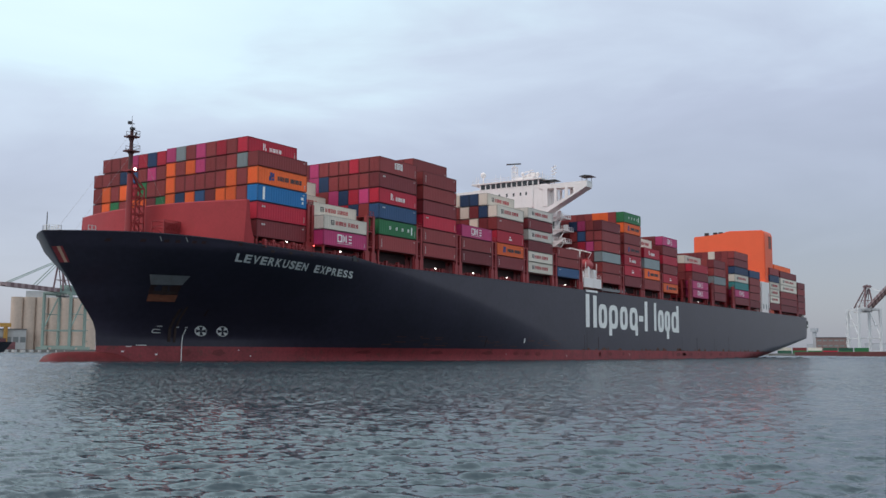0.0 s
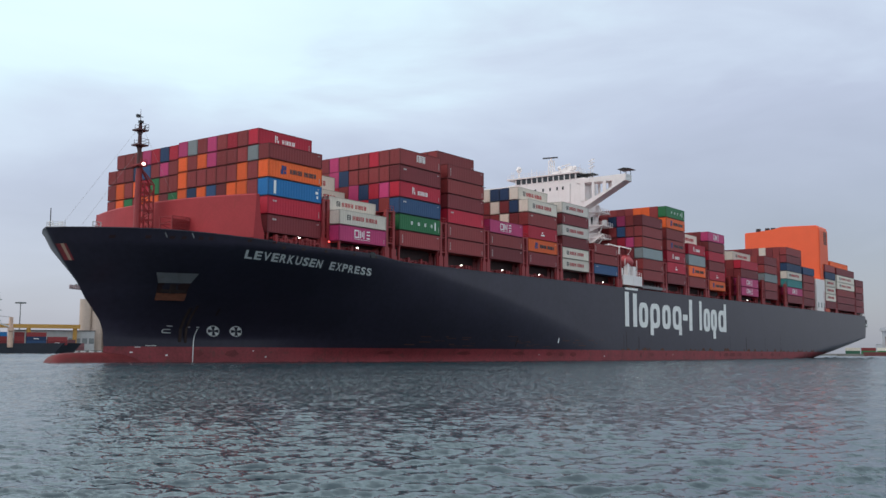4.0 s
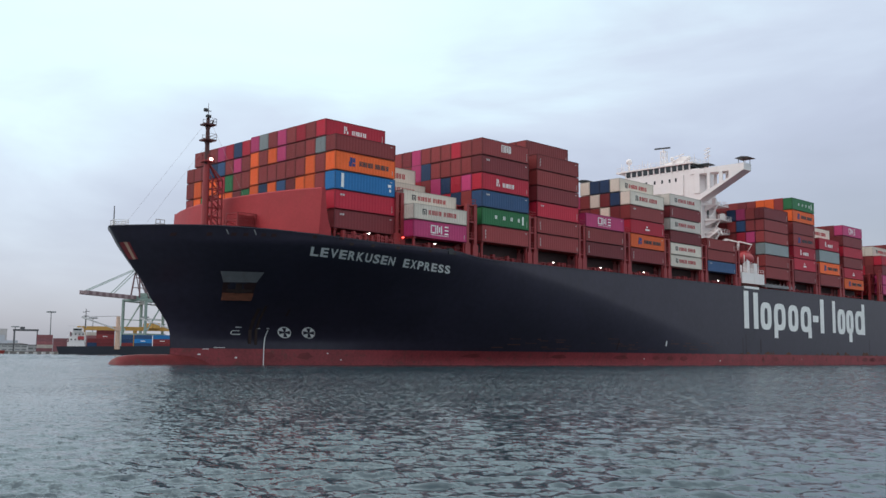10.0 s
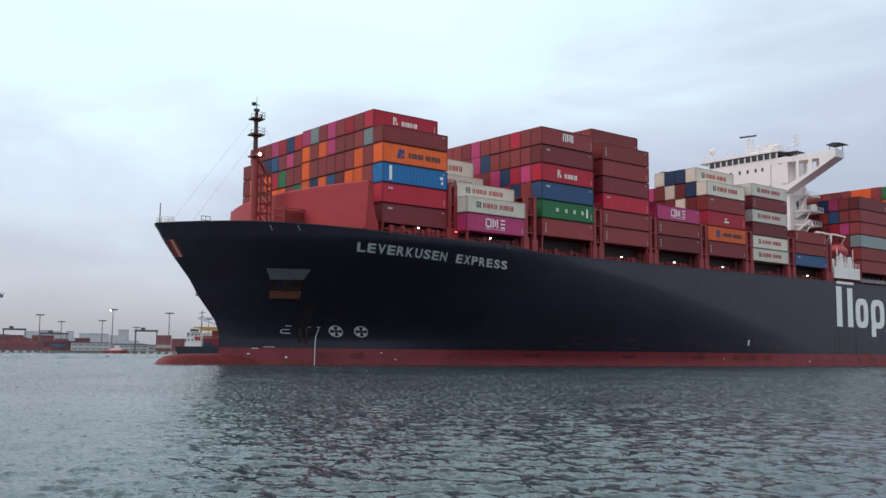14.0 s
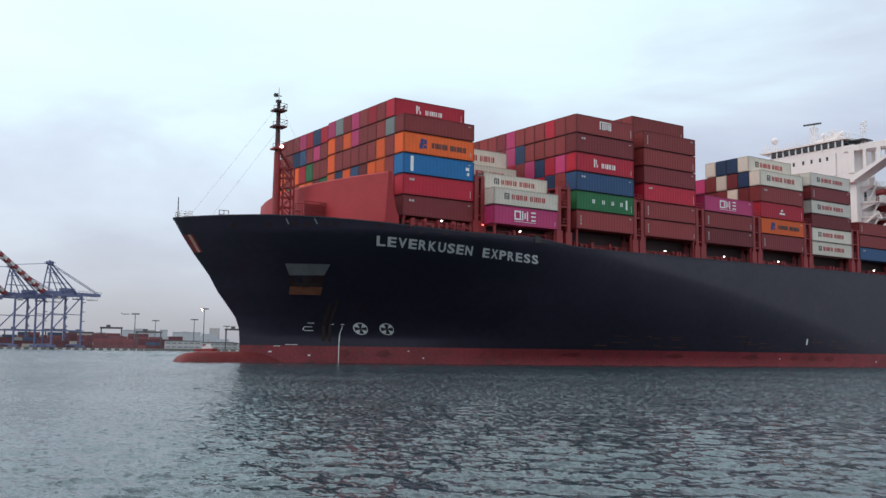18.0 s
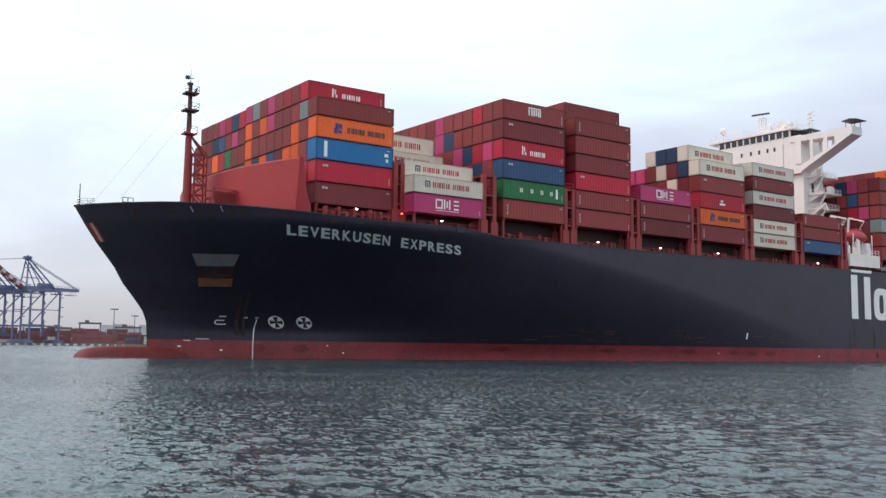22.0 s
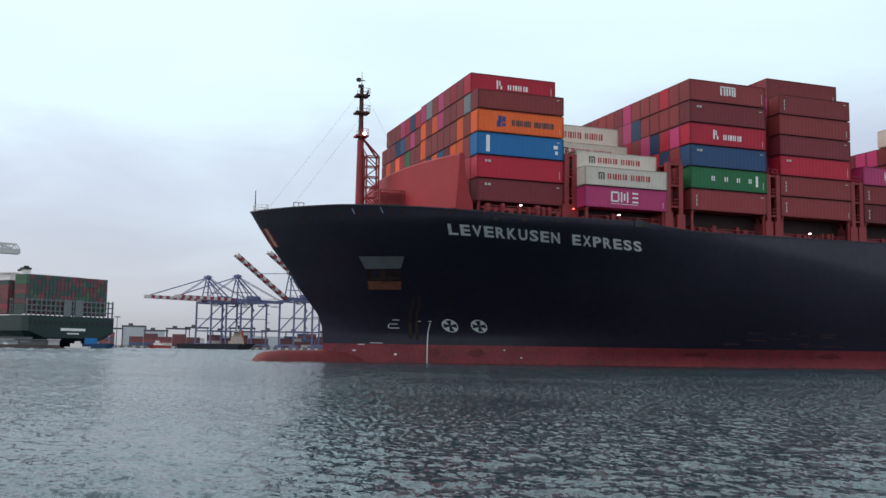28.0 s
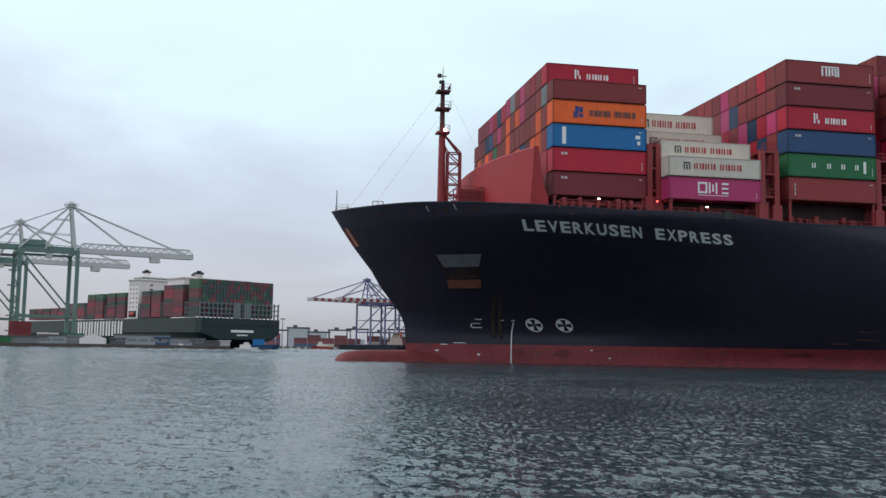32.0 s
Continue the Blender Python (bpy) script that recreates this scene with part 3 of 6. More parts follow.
# forecastle
def breakwater():
    """The tall red spray wall ahead of the first bay, bowed forward at the middle."""
    bm = bmesh.new()
    wide = 21.3
    xs = np.linspace(-wide, wide, 23)
    rows = []
    for x in xs:
        y = 22.2 - 3.8 * (1 - abs(x / wide) ** 2.2)
        lim = half(y, 19.5) - 0.35
        xb = max(-lim, min(lim, x))
        rows.append([bm.verts.new(p) for p in ((xb, y + 0.08, 19.6), (x, y + 0.1, 20.2), (x, y + 0.55, 26.4), (x, y + 0.75, 26.6), (x, y + 0.95, 26.4), (x, y + 0.6, 20.2), (xb, y + 0.58, 19.6))])
    for a, b in zip(rows[:-1], rows[1:]):
        for i in range(6):
            bm.faces.new((a[i], a[i + 1], b[i + 1], b[i]))
    for r in (rows[0], rows[-1]):
        bm.faces.new(r)
    part("breakwater", bm, ship_red, ship, "tall red steel breakwater across the forecastle")
    for s in (1, -1):      # swept side plate, wide at its foot
        bm = bmesh.new()
        prism(bm, [(22.7, 26.6), (23.3, 26.55), (23.6, 23.5), (24.0, 21.6), (24.5, 20.4), (24.6, 19.2), (22.3, 19.2)], 0, 0.25, Matrix.Translation((s * (wide - 0.1) - 0.12, 0, 0)) @ Matrix(((0, 1, 0, 0), (1, 0, 0, 0), (0, 0, 1, 0), (0, 0, 0, 1))))
        part("breakwater_side", bm, ship_red, ship)


breakwater()


def lattice(bm, x0, x1, y0, y1, z0, z1, bays, w=0.14):
    """Open frame between four legs with zig-zag braces."""
    for x in (x0, x1):
        for y in (y0, y1):
            beam(bm, (x, y, z0), (x, y, z1), w)
    for i in range(bays + 1):
        z = z0 + (z1 - z0) * i / bays
        for a, b in (((x0, y0), (x1, y0)), ((x0, y1), (x1, y1)), ((x0, y0), (x0, y1)), ((x1, y0), (x1, y1))):
            beam(bm, (*a, z), (*b, z), w * 0.7)
        if i < bays:
            zz = z + (z1 - z0) / bays
            for x in (x0, x1):
                beam(bm, (x, y0 if i % 2 else y1, z), (x, y1 if i % 2 else y0, zz), w * 0.6)


def guard(bm, pts, z, h=1.0, w=0.05, every=1.2, rails=2):
    """Stanchions and rails along a line of (x, y)."""
    for (xa, ya), (xb, yb) in zip(pts[:-1], pts[1:]):
        n = max(1, int(math.hypot(xb - xa, yb - ya) / every))
        for i in range(n + 1):
            x, y = xa + (xb - xa) * i / n, ya + (yb - ya) * i / n
            beam(bm, (x, y, z), (x, y, z + h), w)
        for k in range(rails):
            zz = z + h * (k + 1) / rails
            beam(bm, (xa, ya, zz), (xb, yb, zz), w)


def foremast():
    mx, my = 1.4, 15.1
    mast = empty("foremast")
    mast.parent = ship
    bm = bmesh.new()
    tube(bm, (mx, my, 18.8), (mx, my, 31.5), 0.62, 0.46, 14)
    part("pole", bm, rig_red, mast, "dark red tapered mast tube")
    bm = bmesh.new()
    tube(bm, (mx, my, 31.5), (mx, my, 39.0), 0.40, 0.28, 12)
    tube(bm, (mx, my, 39.0), (mx, my, 41.5), 0.07, 0.03, 8)
    part("topmast", bm, mast_dark, mast, "dark upper mast tube")
    bm = bmesh.new()
    lattice(bm, mx - 0.6, mx + 0.6, my + 0.8, my + 2.6, 18.8, 29.2, 7, 0.22)
    for x in (mx - 0.6, mx + 0.6):
        beam(bm, (x, my + 2.6, 29.2), (mx, my + 0.3, 31.8), 0.22)
        beam(bm, (x, my + 0.8, 29.2), (mx, my + 0.2, 30.6), 0.14)
    part("brace_frame", bm, rig_red, mast, "open lattice brace behind the mast")
    for z, a in ((32.0, 0.85), (35.4, 0.95), (37.9, 0.9)):
        bm = bmesh.new()
        box(bm, mx - a, mx + a, my - a, my + a * 1.1, z - 0.12, z + 0.12)
        prism(bm, [(mx - a * 0.8, z - 0.12), (mx + a * 0.8, z - 0.12), (mx + 0.3, z - 0.9), (mx - 0.3, z - 0.9)], my - 0.12, my + 0.12)
        deck = part("platform", bm, rig_red if z < 33 else mast_dark, mast, "railed mast platform")
        bm = bmesh.new()
        guard(bm, [(mx - a, my - a * 0.4), (mx - a, my + a * 1.1), (mx + a, my + a * 1.1), (mx + a, my - a * 0.4)], z, 1.0, 0.05, 1.0)
        part("guard_rail", bm, rig_red if z < 33 else mast_dark, deck)
    bm = bmesh.new()
    box(bm, mx + 0.2, mx + 0.75, my - 0.6, my + 0.1, 39.0, 39.4)
    part("lamp_box", bm, black_steel, mast)
    bm = bmesh.new()
    box(bm, mx - 0.2, mx + 0.2, my - 0.75, my - 0.2, 40.0, 40.5)
    beam(bm, (mx, my - 0.9, 40.2), (mx, my + 0.5, 40.2), 0.1)
    part("masthead_bar", bm, black_steel, mast)
    bm = bmesh.new()
    tube(bm, (mx, my + 0.7, 38.0), (mx, my + 1.0, 38.9), 0.2, 0.1, 8)
    part("horn", bm, black_steel, mast, "black horn at the masthead")
    bm = bmesh.new()
    ball(bm, (mx + 0.75, my + 0.35, 32.3), 0.26, 0.26, 0.26, 12, 8)
    part("masthead_light", bm, lamp_mast, mast, "lit white masthead lamp")
    for (a, b) in (((mx, my - 0.5, 38.0), (0.2, 2.2, 20.6)), ((mx, my - 0.3, 34.4), (0.6, 5.0, 20.4)), ((mx, my + 0.8, 38.0), (mx + 1.5, 21.5, 26.5))):
        bm = bmesh.new()
        beam(bm, a, b, 0.022)
        part("stay", bm, rope_grey, mast, "thin wire stay")


foremast()


def forecastle_gear():
    bm = bmesh.new()
    guard(bm, [(-1.6, 2.2), (-0.8, 0.6), (0.8, 0.6), (1.6, 2.2), (-1.6, 2.2)], 20.3, 1.0, 0.06, 0.8, 3)
    part("bow_rail", bm, mark_white, ship, "white pipe railing at the stem")
    bm = bmesh.new()
    tube(bm, (0, 0.7, 20.2), (0, 0.7, 23.4), 0.09, 0.06, 6)
    part("jackstaff", bm, black_steel, ship, "slender dark jackstaff")
    bm = bmesh.new()           # low pipe frame on the forecastle
    for y in (5.2, 5.9, 6.6):
        tube(bm, (4.2, y, 19.2), (4.2, y, 21.5), 0.07, None, 8)
    for z in (20.9, 21.5):
        tube(bm, (4.2, 5.2, z), (4.2, 6.6, z), 0.06, None, 8)
    part("pipe_frame", bm, mark_faded_steel, ship, "pale grey pipe frame on the forecastle")
    bm = bmesh.new()           # red caged platform beside the mast
    x0, x1, y0, y1 = 6.5, 9.5, 15.8, 19.2
    lattice(bm, x0, x1, y0, y1, 18.9, 23.2, 4, 0.14)
    for i in range(9):
        y = y0 + (y1 - y0) * (i + 0.5) / 9
        beam(bm, (x1, y, 18.9), (x1, y, 23.2), 0.09)
    for z in (20.2, 21.4, 22.6):
        beam(bm, (x1, y0, z), (x1, y1, z), 0.12)
    part("winch_platform", bm, rig_red, ship, "red caged winch platform")
    bm = bmesh.new()
    box(bm, x1 - 0.35, x1 - 0.25, y0 + 0.1, y1 - 0.1, 19.0, 22.9)
    part("winch_screen", bm, rig_red, ship, "red steel screen behind the cage")
    for x, y in ((3.6, 9.5), (6.4, 11.6), (2.2, 12.2)):       # winches and bollards
        bm = bmesh.new()
        tube(bm, (x - 0.9, y, 20.0), (x + 0.9, y, 20.0), 0.55, None, 12)
        box(bm, x - 1.1, x - 0.9, y - 0.5, y + 0.5, 18.8, 20.5)
        box(bm, x + 0.9, x + 1.1, y - 0.5, y + 0.5, 18.8, 20.5)
        part("winch", bm, rig_red, ship, "red mooring winch")
    for y in (5.4, 8.8, 11.3, 12.6, 14.6, 15.8, 21.0, 24.8):
        # dark block whose colour stands for the shaded opening
        bm = bmesh.new()
        vs = [bm.verts.new((half(yy, zz) + o, yy, zz)) for o in (-0.3, 0.05) for yy in (y, y + 0.55) for zz in (18.7, 19.15)]
        for f in ((0, 1, 3, 2), (4, 6, 7, 5), (0, 4, 5, 1), (2, 3, 7, 6), (0, 2, 6, 4), (1, 5, 7, 3)):
            bm.faces.new([vs[i] for i in f])
        part("fairlead", bm, gap_shade, ship, "dark rope fairlead in the bulwark")
    for y in (11.0, 14.0):
        bm = bmesh.new()
        beam(bm, (half(y, 18.9) + 0.08, y, 18.9), (half(y - 0.4, 19.6) + 0.08, y - 0.4, 19.6), 0.13)
        part("mooring_line", bm, mark_grey, ship, "short grey mooring line over the bulwark")
    for y in (26.5, 30.0, 34.5, 41.0, 46.5):
        decal("scupper", rect(y, y + 0.6, 18.0, 18.4), hull_rust, "small rusty freeing port")
    bm = bmesh.new()
    box(bm, half(46, 18.5) - 0.6, half(46, 18.5) + 0.12, 45.4, 46.5, 18.0, 18.95)
    part("fairlead_box", bm, black_steel, ship)


forecastle_gear()

# hatch coamings and pedestals under the deck cargo
BAYS = [  # y of the fore end, length, base height, tier height, columns
    (25.0, 12.19, 20.7, 2.9, 17), (39.0, 12.19, 20.5, 2.85, 19), (54.9, 12.4, 21.05, 3.02, 19), (69.6, 12.4, 21.05, 2.92, 19), (84.2, 12.7, 21.0, 2.78, 19),
    (99.2, 12.4, 21.0, 2.9, 19), (114.0, 12.6, 21.0, 2.62, 19), (129.2, 12.6, 21.0, 2.52, 19),
    (156.4, 12.6, 21.1, 2.92, 19), (171.8, 12.6, 21.1, 3.1, 19), (186.8, 12.6, 21.0, 3.2, 19), (202.2, 13.0, 21.0, 2.95, 19), (229.2, 16.2, 20.7, 2.9, 19),
    (252.0, 13.2, 20.6, 2.95, 19), (276.2, 17.5, 20.3, 2.9, 19), (295.2, 14.5, 20.0, 2.95, 19), (324.5, 14.5, 20.2, 2.95, 19), (341.0, 27.5, 20.0, 2.95, 19), (370.4, 13.2, 19.8, 2.95, 19),
]

TIERS = {0: (3.0, 3.0, 2.95, 3.0, 2.6, 2.75), 1: (2.85, 2.6, 2.5, 2.8, 3.1)}     # bays that mix high and standard boxes


def deck_fittings():
    for i, (y, ln, z, th, cols) in enumerate(BAYS):
        w = cols * 1.265
        floor = sheer(y) - 0.3
        # cover darkened in colour, as the space under the boxes is shaded
        bm = bmesh.new()
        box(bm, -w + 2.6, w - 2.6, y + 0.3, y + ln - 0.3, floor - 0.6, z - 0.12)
        part("hatch_cover", bm, gap_shade, ship, "steel hatch cover coloured dark for the shade under the boxes")
        for s in (1, -1):
            for yy in (y + 0.15, y + ln - 0.65):
                bm = bmesh.new()       # two stub columns under one cross beam
                edge = min(w - 0.5, half(yy + 0.25, floor) - 0.45)
                for x in (edge, edge - 2.4):
                    beam(bm, (s * x, yy + 0.25, floor - 0.4), (s * x, yy + 0.25, z - 0.2), 0.32)
                beam(bm, (s * (w - 0.2), yy + 0.25, z - 0.15), (s * (edge - 2.6), yy + 0.25, z - 0.15), 0.4, 0.22)
                part("pedestal", bm, rig_red, ship)
        bm = bmesh.new()
        rng = random.Random(i)
        x = min(23.4, half(y + 3, 18.6) - 0.5)
        guard(bm, [(x, y + 0.3), (x, y + ln - 0.3)], floor, 1.1, 0.07, 1.6, 2)
        yy = y + 1.0
        while yy < y + ln - 1:
            h = rng.uniform(0.5, 1.7)
            box(bm, x - 1.6, x - 1.0, yy, yy + rng.uniform(0.15, 0.6), floor, floor + h)
            if rng.random() < 0.5:
                tube(bm, (x - 0.6, yy, floor), (x - 0.6, yy, floor + rng.uniform(0.6, 1.3)), 0.12, None, 6)
            yy += rng.uniform(0.6, 1.4)
        box(bm, x - 1.9, x - 1.6, y + 0.5, y + ln - 0.5, floor + 0.9, floor + 1.15)
        part("deck_rail", bm, rig_red, ship, "red deck railing, pipes and valves")
        if i in (0, 1, 3, 4, 5, 7, 12):
            bm = bmesh.new()
            box(bm, x - 0.1, x + 0.12, y + ln * 0.42, y + ln * 0.42 + 0.26, floor + 1.27, floor + 1.39)
            part("deck_lamp", bm, lamp_white, ship, "lit deck floodlight")
    bm = bmesh.new()
    box(bm, 22.4, 22.6, 38.0, 38.2, 20.2, 20.35)
    part("deck_lamp", bm, lamp_red, ship, "small red deck light")


deck_fittings()


def lashing_bridges():
    gaps = [(a[0] + a[1], b[0]) for a, b in zip(BAYS[:-1], BAYS[1:])]
    for i, (a, b) in enumerate(gaps):
        if b - a > 6 and i != 7:
            a, b = b - 2.6, b - 0.4
        if i == 7:
            b = a + 2.2
        y0, y1 = a + 0.35, min(b, a + 2.6) - 0.35
        top = 27.6 if i == 0 else 27.2 if i == 1 else 26.8
        w = 23.6 if i else 21.4
        br = empty("lashing_bridge")
        br.parent = ship
        for x in (w, w - 2.5, w - 7.5, w - 12.5, 0, -w + 7.5, -w):
            bm = bmesh.new()
            for y in (y0, y1):
                xx = max(-half(y, sheer(y) - 0.3) + 0.5, min(half(y, sheer(y) - 0.3) - 0.5, x))
                box(bm, xx - 0.3, xx + 0.3, y - 0.32, y + 0.32, sheer(y) - 0.4, top)
                box(bm, xx - 0.32, xx + 0.33, y - 0.62, y + 0.62, sheer(y) - 0.38, sheer(y) + 2.3)
            for k in range(4):
                z = sheer(y0) + 0.3 + k * (top - sheer(y0) - 0.5) / 3
                box(bm, x - 0.2, x + 0.2, y0, y1, z - 0.12, z + 0.12)
            part("post", bm, rig_red, br)
        bm = bmesh.new()
        for k in range(1, 4):
            z = sheer(y0) + 0.3 + k * (top - sheer(y0) - 0.5) / 3
            box(bm, -w, w, y0 - 0.1, y1 + 0.1, z - 0.1, z)
            guard(bm, [(w + 0.2, y0), (w + 0.2, y1)], z, 1.0, 0.07, 0.8, 2)
        part("walkway", bm, rig_red, br, "red steel lashing walkway")
    return


lashing_bridges()


# ---- superstructure ----
def superstructure():
    tower = empty("accommodation_tower")
    tower.parent = ship
    y0, y1 = 146.6, 155.0
    bm = bmesh.new()
    box(bm, -11.8, 11.8, y0 + 1.2, y1, 18.0, 45.0)
    part("tower_block", bm, ship_white, tower, "white painted accommodation block")
    rng = random.Random(3)
    for z, x1 in ((23.0, 17.0), (26.0, 16.4), (29.2, 16.2), (32.3, 15.2), (35.5, 15.8), (39.2, 15.0)):
        bm = bmesh.new()
        box(bm, -x1, x1, y0 + 2.6, y1 + 0.6, z - 0.14, z + 0.1)
        guard(bm, [(12.2, y0 + 2.7), (x1 - 0.1, y0 + 2.7), (x1 - 0.1, y1 + 0.5)], z, 1.05, 0.07, 1.2, 3)
        part("deck_platform", bm, ship_white, tower, "white railed side platform")
        bm = bmesh.new()
        prism(bm, [(11.8, z - 0.14), (x1 - 0.3, z - 0.14), (11.8, z - 1.5)], y0 + 3.0, y0 + 3.2)
        part("platform_bracket", bm, ship_white, tower)
        for _ in range(2):
            y, x = rng.uniform(y0 + 3, y1 - 1), rng.uniform(12.4, x1 - 1.2)
            bm = bmesh.new()
            box(bm, x, x + rng.uniform(0.4, 1.1), y, y + rng.uniform(0.4, 1.2), z + 0.1, z + rng.uniform(0.7, 1.9))
            part("deck_box", bm, ship_white, tower)
        bm = bmesh.new()
        beam(bm, (13.0 + rng.uniform(0, 1), y0 + 3.4, z - 2.9), (15.0 + rng.uniform(0, 1.5), y0 + 3.4, z), 0.5, 0.12)
        part("ladder", bm, ship_white, tower)
    for z in (21.0, 36.2, 40.0):
        bm = bmesh.new()
        box(bm, 11.75, 11.85, y0 + 4.0, y0 + 4.9, z, z + 2.0)
        part("side_door", bm, window_glass, tower)
    for z in (28.0, 31.0):        # davit arms and stowed gear at the side
        bm = bmesh.new()
        beam(bm, (13.0, y0 + 2.4, z), (16.4, y0 + 2.0, z + 2.0), 0.3)
        beam(bm, (16.4, y0 + 2.0, z + 2.0), (17.0, y0 + 2.0, z + 0.4), 0.18)
        part("store_crane", bm, ship_white, tower, "white store crane arm")
    # bridge deck: the front wall carries the wheelhouse windows and runs out into the wings
    bm = bmesh.new()
    box(bm, -12.0, 12.0, y0 + 0.25, y1 - 1, 40.0, 48.3)
    part("bridge_front", bm, ship_white, tower)
    bm = bmesh.new()
    box(bm, -9.6, 9.6, y0 + 0.35, y1 - 1.7, 48.3, 49.75)
    part("wheelhouse", bm, black_steel, tower)
    for i in range(11):
        x = -9.4 + i * 1.71
        bm = bmesh.new()
        prism(bm, [(x + 0.16, 48.5), (x + 1.55, 48.5), (x + 1.55, 49.66), (x + 0.16, 49.66)], y0 + 0.12, y0 + 0.2)
        part("window_pane", bm, window_glass, tower)
    for i in range(12):
        x = -9.4 + i * 1.71
        bm = bmesh.new()
        box(bm, x - 0.16, x + 0.16, y0 + 0.02, y0 + 0.36, 48.2, 49.8)
        part("window_mullion", bm, ship_white, tower)
    for i in range(3):
        y = y0 + 0.6 + i * 1.8
        bm = bmesh.new()
        box(bm, 9.6, 9.68, y, y + 1.4, 48.5, 49.6)
        part("window_pane", bm, window_glass, tower)
    bm = bmesh.new()
    box(bm, -12.2, 10.6, y0 - 0.35, y1 - 0.8, 49.72, 50.1)
    part("bridge_roof", bm, ship_white, tower)
    bm = bmesh.new()
    guard(bm, [(-11.9, y0 - 0.2), (10.4, y0 - 0.2), (10.4, y1 - 1)], 50.1, 1.0, 0.06, 1.6, 2)
    part("roof_rail", bm, ship_white, tower)
    bm = bmesh.new()
    box(bm, 10.4, 14.2, y0 + 0.8, y0 + 4.2, 49.2, 49.4)
    beam(bm, (14.0, y0 + 1.0, 48.0), (14.0, y0 + 1.0, 49.3), 0.14)
    part("wing_awning", bm, black_steel, tower)
    for s in (1, -1):
        def low(x):
            return 40.5 + (x - 12.4) * 0.527

        bm = bmesh.new()
        for yy in (y0, y0 + 3.3):
            # wing face: top chord, sloping bottom chord and the posts between its openings
            prism(bm, [(s * 9.6, 46.9), (s * 24.0, 46.5), (s * 24.0, 48.05), (s * 9.6, 48.05)], yy, yy + 0.25)
            prism(bm, [(s * 12.0, low(12.2)), (s * 12.8, low(12.8)), (s * 24.0, low(23.9)), (s * 24.0, 46.6), (s * 12.0, 41.6)], yy + 0.003, yy + 0.247)
            for a, b in ((7.0, 7.7), (10.7, 12.2), (14.3, 15.05), (17.5, 18.45), (20.1, 24.0)):
                prism(bm, [(s * a, max(low(a), 42.0)), (s * b, max(low(b), 42.0)), (s * b, 47.0), (s * a, 47.0)], yy + 0.006, yy + 0.244)
        part("bridge_wing", bm, ship_white, tower, "white braced bridge wing with openings")
        bm = bmesh.new()
        prism(bm, [(s * 12.0, 40.2), (s * 12.8, low(12.8) - 0.1), (s * 24.05, low(23.9) - 0.1), (s * 24.05, low(23.9) + 0.1), (s * 12.0, 40.5)], y0 - 0.02, y0 + 3.6)
        part("wing_underside", bm, ship_white, tower)
        bm = bmesh.new()
        box(bm, s * 17.8 - 6.2, s * 17.8 + 6.2, y0 + 0.1, y0 + 3.5, 46.75, 46.9)
        box(bm, s * 24.0 - 0.1, s * 24.0 + 0.1, y0 - 0.01, y0 + 3.6, 46.4, 48.1)
        part("wing_deck", bm, ship_white, tower)
        bm = bmesh.new()
        prism(bm, [(s * 21.9, 49.35), (s * 23.6, 49.62), (s * 25.3, 49.35), (s * 25.3, 49.25), (s * 21.9, 49.25)], y0 - 0.2, y0 + 3.6)
        for dx in (-1.3, 0.0):
            for yy in (y0 + 0.1, y0 + 3.3):
                beam(bm, (s * 24.0 + dx, yy, 47.9), (s * 24.0 + dx, yy, 49.3), 0.1)
        part("wing_canopy", bm, black_steel, tower, "small dark canopy over the wing console")
    for x in (-3.5, -1.0, 1.2, 3.4, 5.2):
        bm = bmesh.new()
        box(bm, x, x + 0.5, y0 + 0.2, y0 + 0.3, 45.6, 46.5)
        part("window", bm, window_glass, tower)
    # aerials and roof gear
    bm = bmesh.new()
    lattice(bm, -0.6, 0.6, y0 + 3, y0 + 4.2, 50, 54.6, 3, 0.16)
    beam(bm, (0, y0 + 3.4, 54.4), (0, y0 + 3.4, 55.4), 0.3)
    part("radar_mast", bm, ship_white, tower, "white lattice radar mast")
    bm = bmesh.new()
    beam(bm, (-2.6, y0 + 3.4, 55.6), (2.0, y0 + 3.4, 55.35), 0.34)
    part("radar_scanner", bm, black_steel, tower, "dark radar scanner bar")
    bm = bmesh.new()
    box(bm, 1.0, 6.5, y0 + 2.4, y0 + 5.4, 50.1, 51.3)
    prism(bm, [(2.4, 51.3), (6.8, 51.3), (6.8, 52.4), (5.6, 52.6)], y0 + 3, y0 + 4.4)
    part("roof_house", bm, ship_white, tower)
    bm = bmesh.new()
    beam(bm, (3.6, y0 + 2.8, 52.6), (6.4, y0 + 2.8, 53.0), 0.22)
    beam(bm, (5.0, y0 + 2.8, 51.3), (5.0, y0 + 2.8, 52.8), 0.18)
    part("radar_scanner", bm, ship_white, tower)
    for x, r, z in ((-9.6, 0.8, 52.9), (3.4, 0.5, 52.0), (8.2, 0.55, 51.6)):
        bm = bmesh.new()
        beam(bm, (x, y0 + 2, 50), (x, y0 + 2, z - r * 0.6), 0.3)
        ball(bm, (x, y0 + 2, z), r, r, r * 1.1, 14, 10)
        part("radome", bm, ship_white, tower, "white satellite dome", smooth=True)
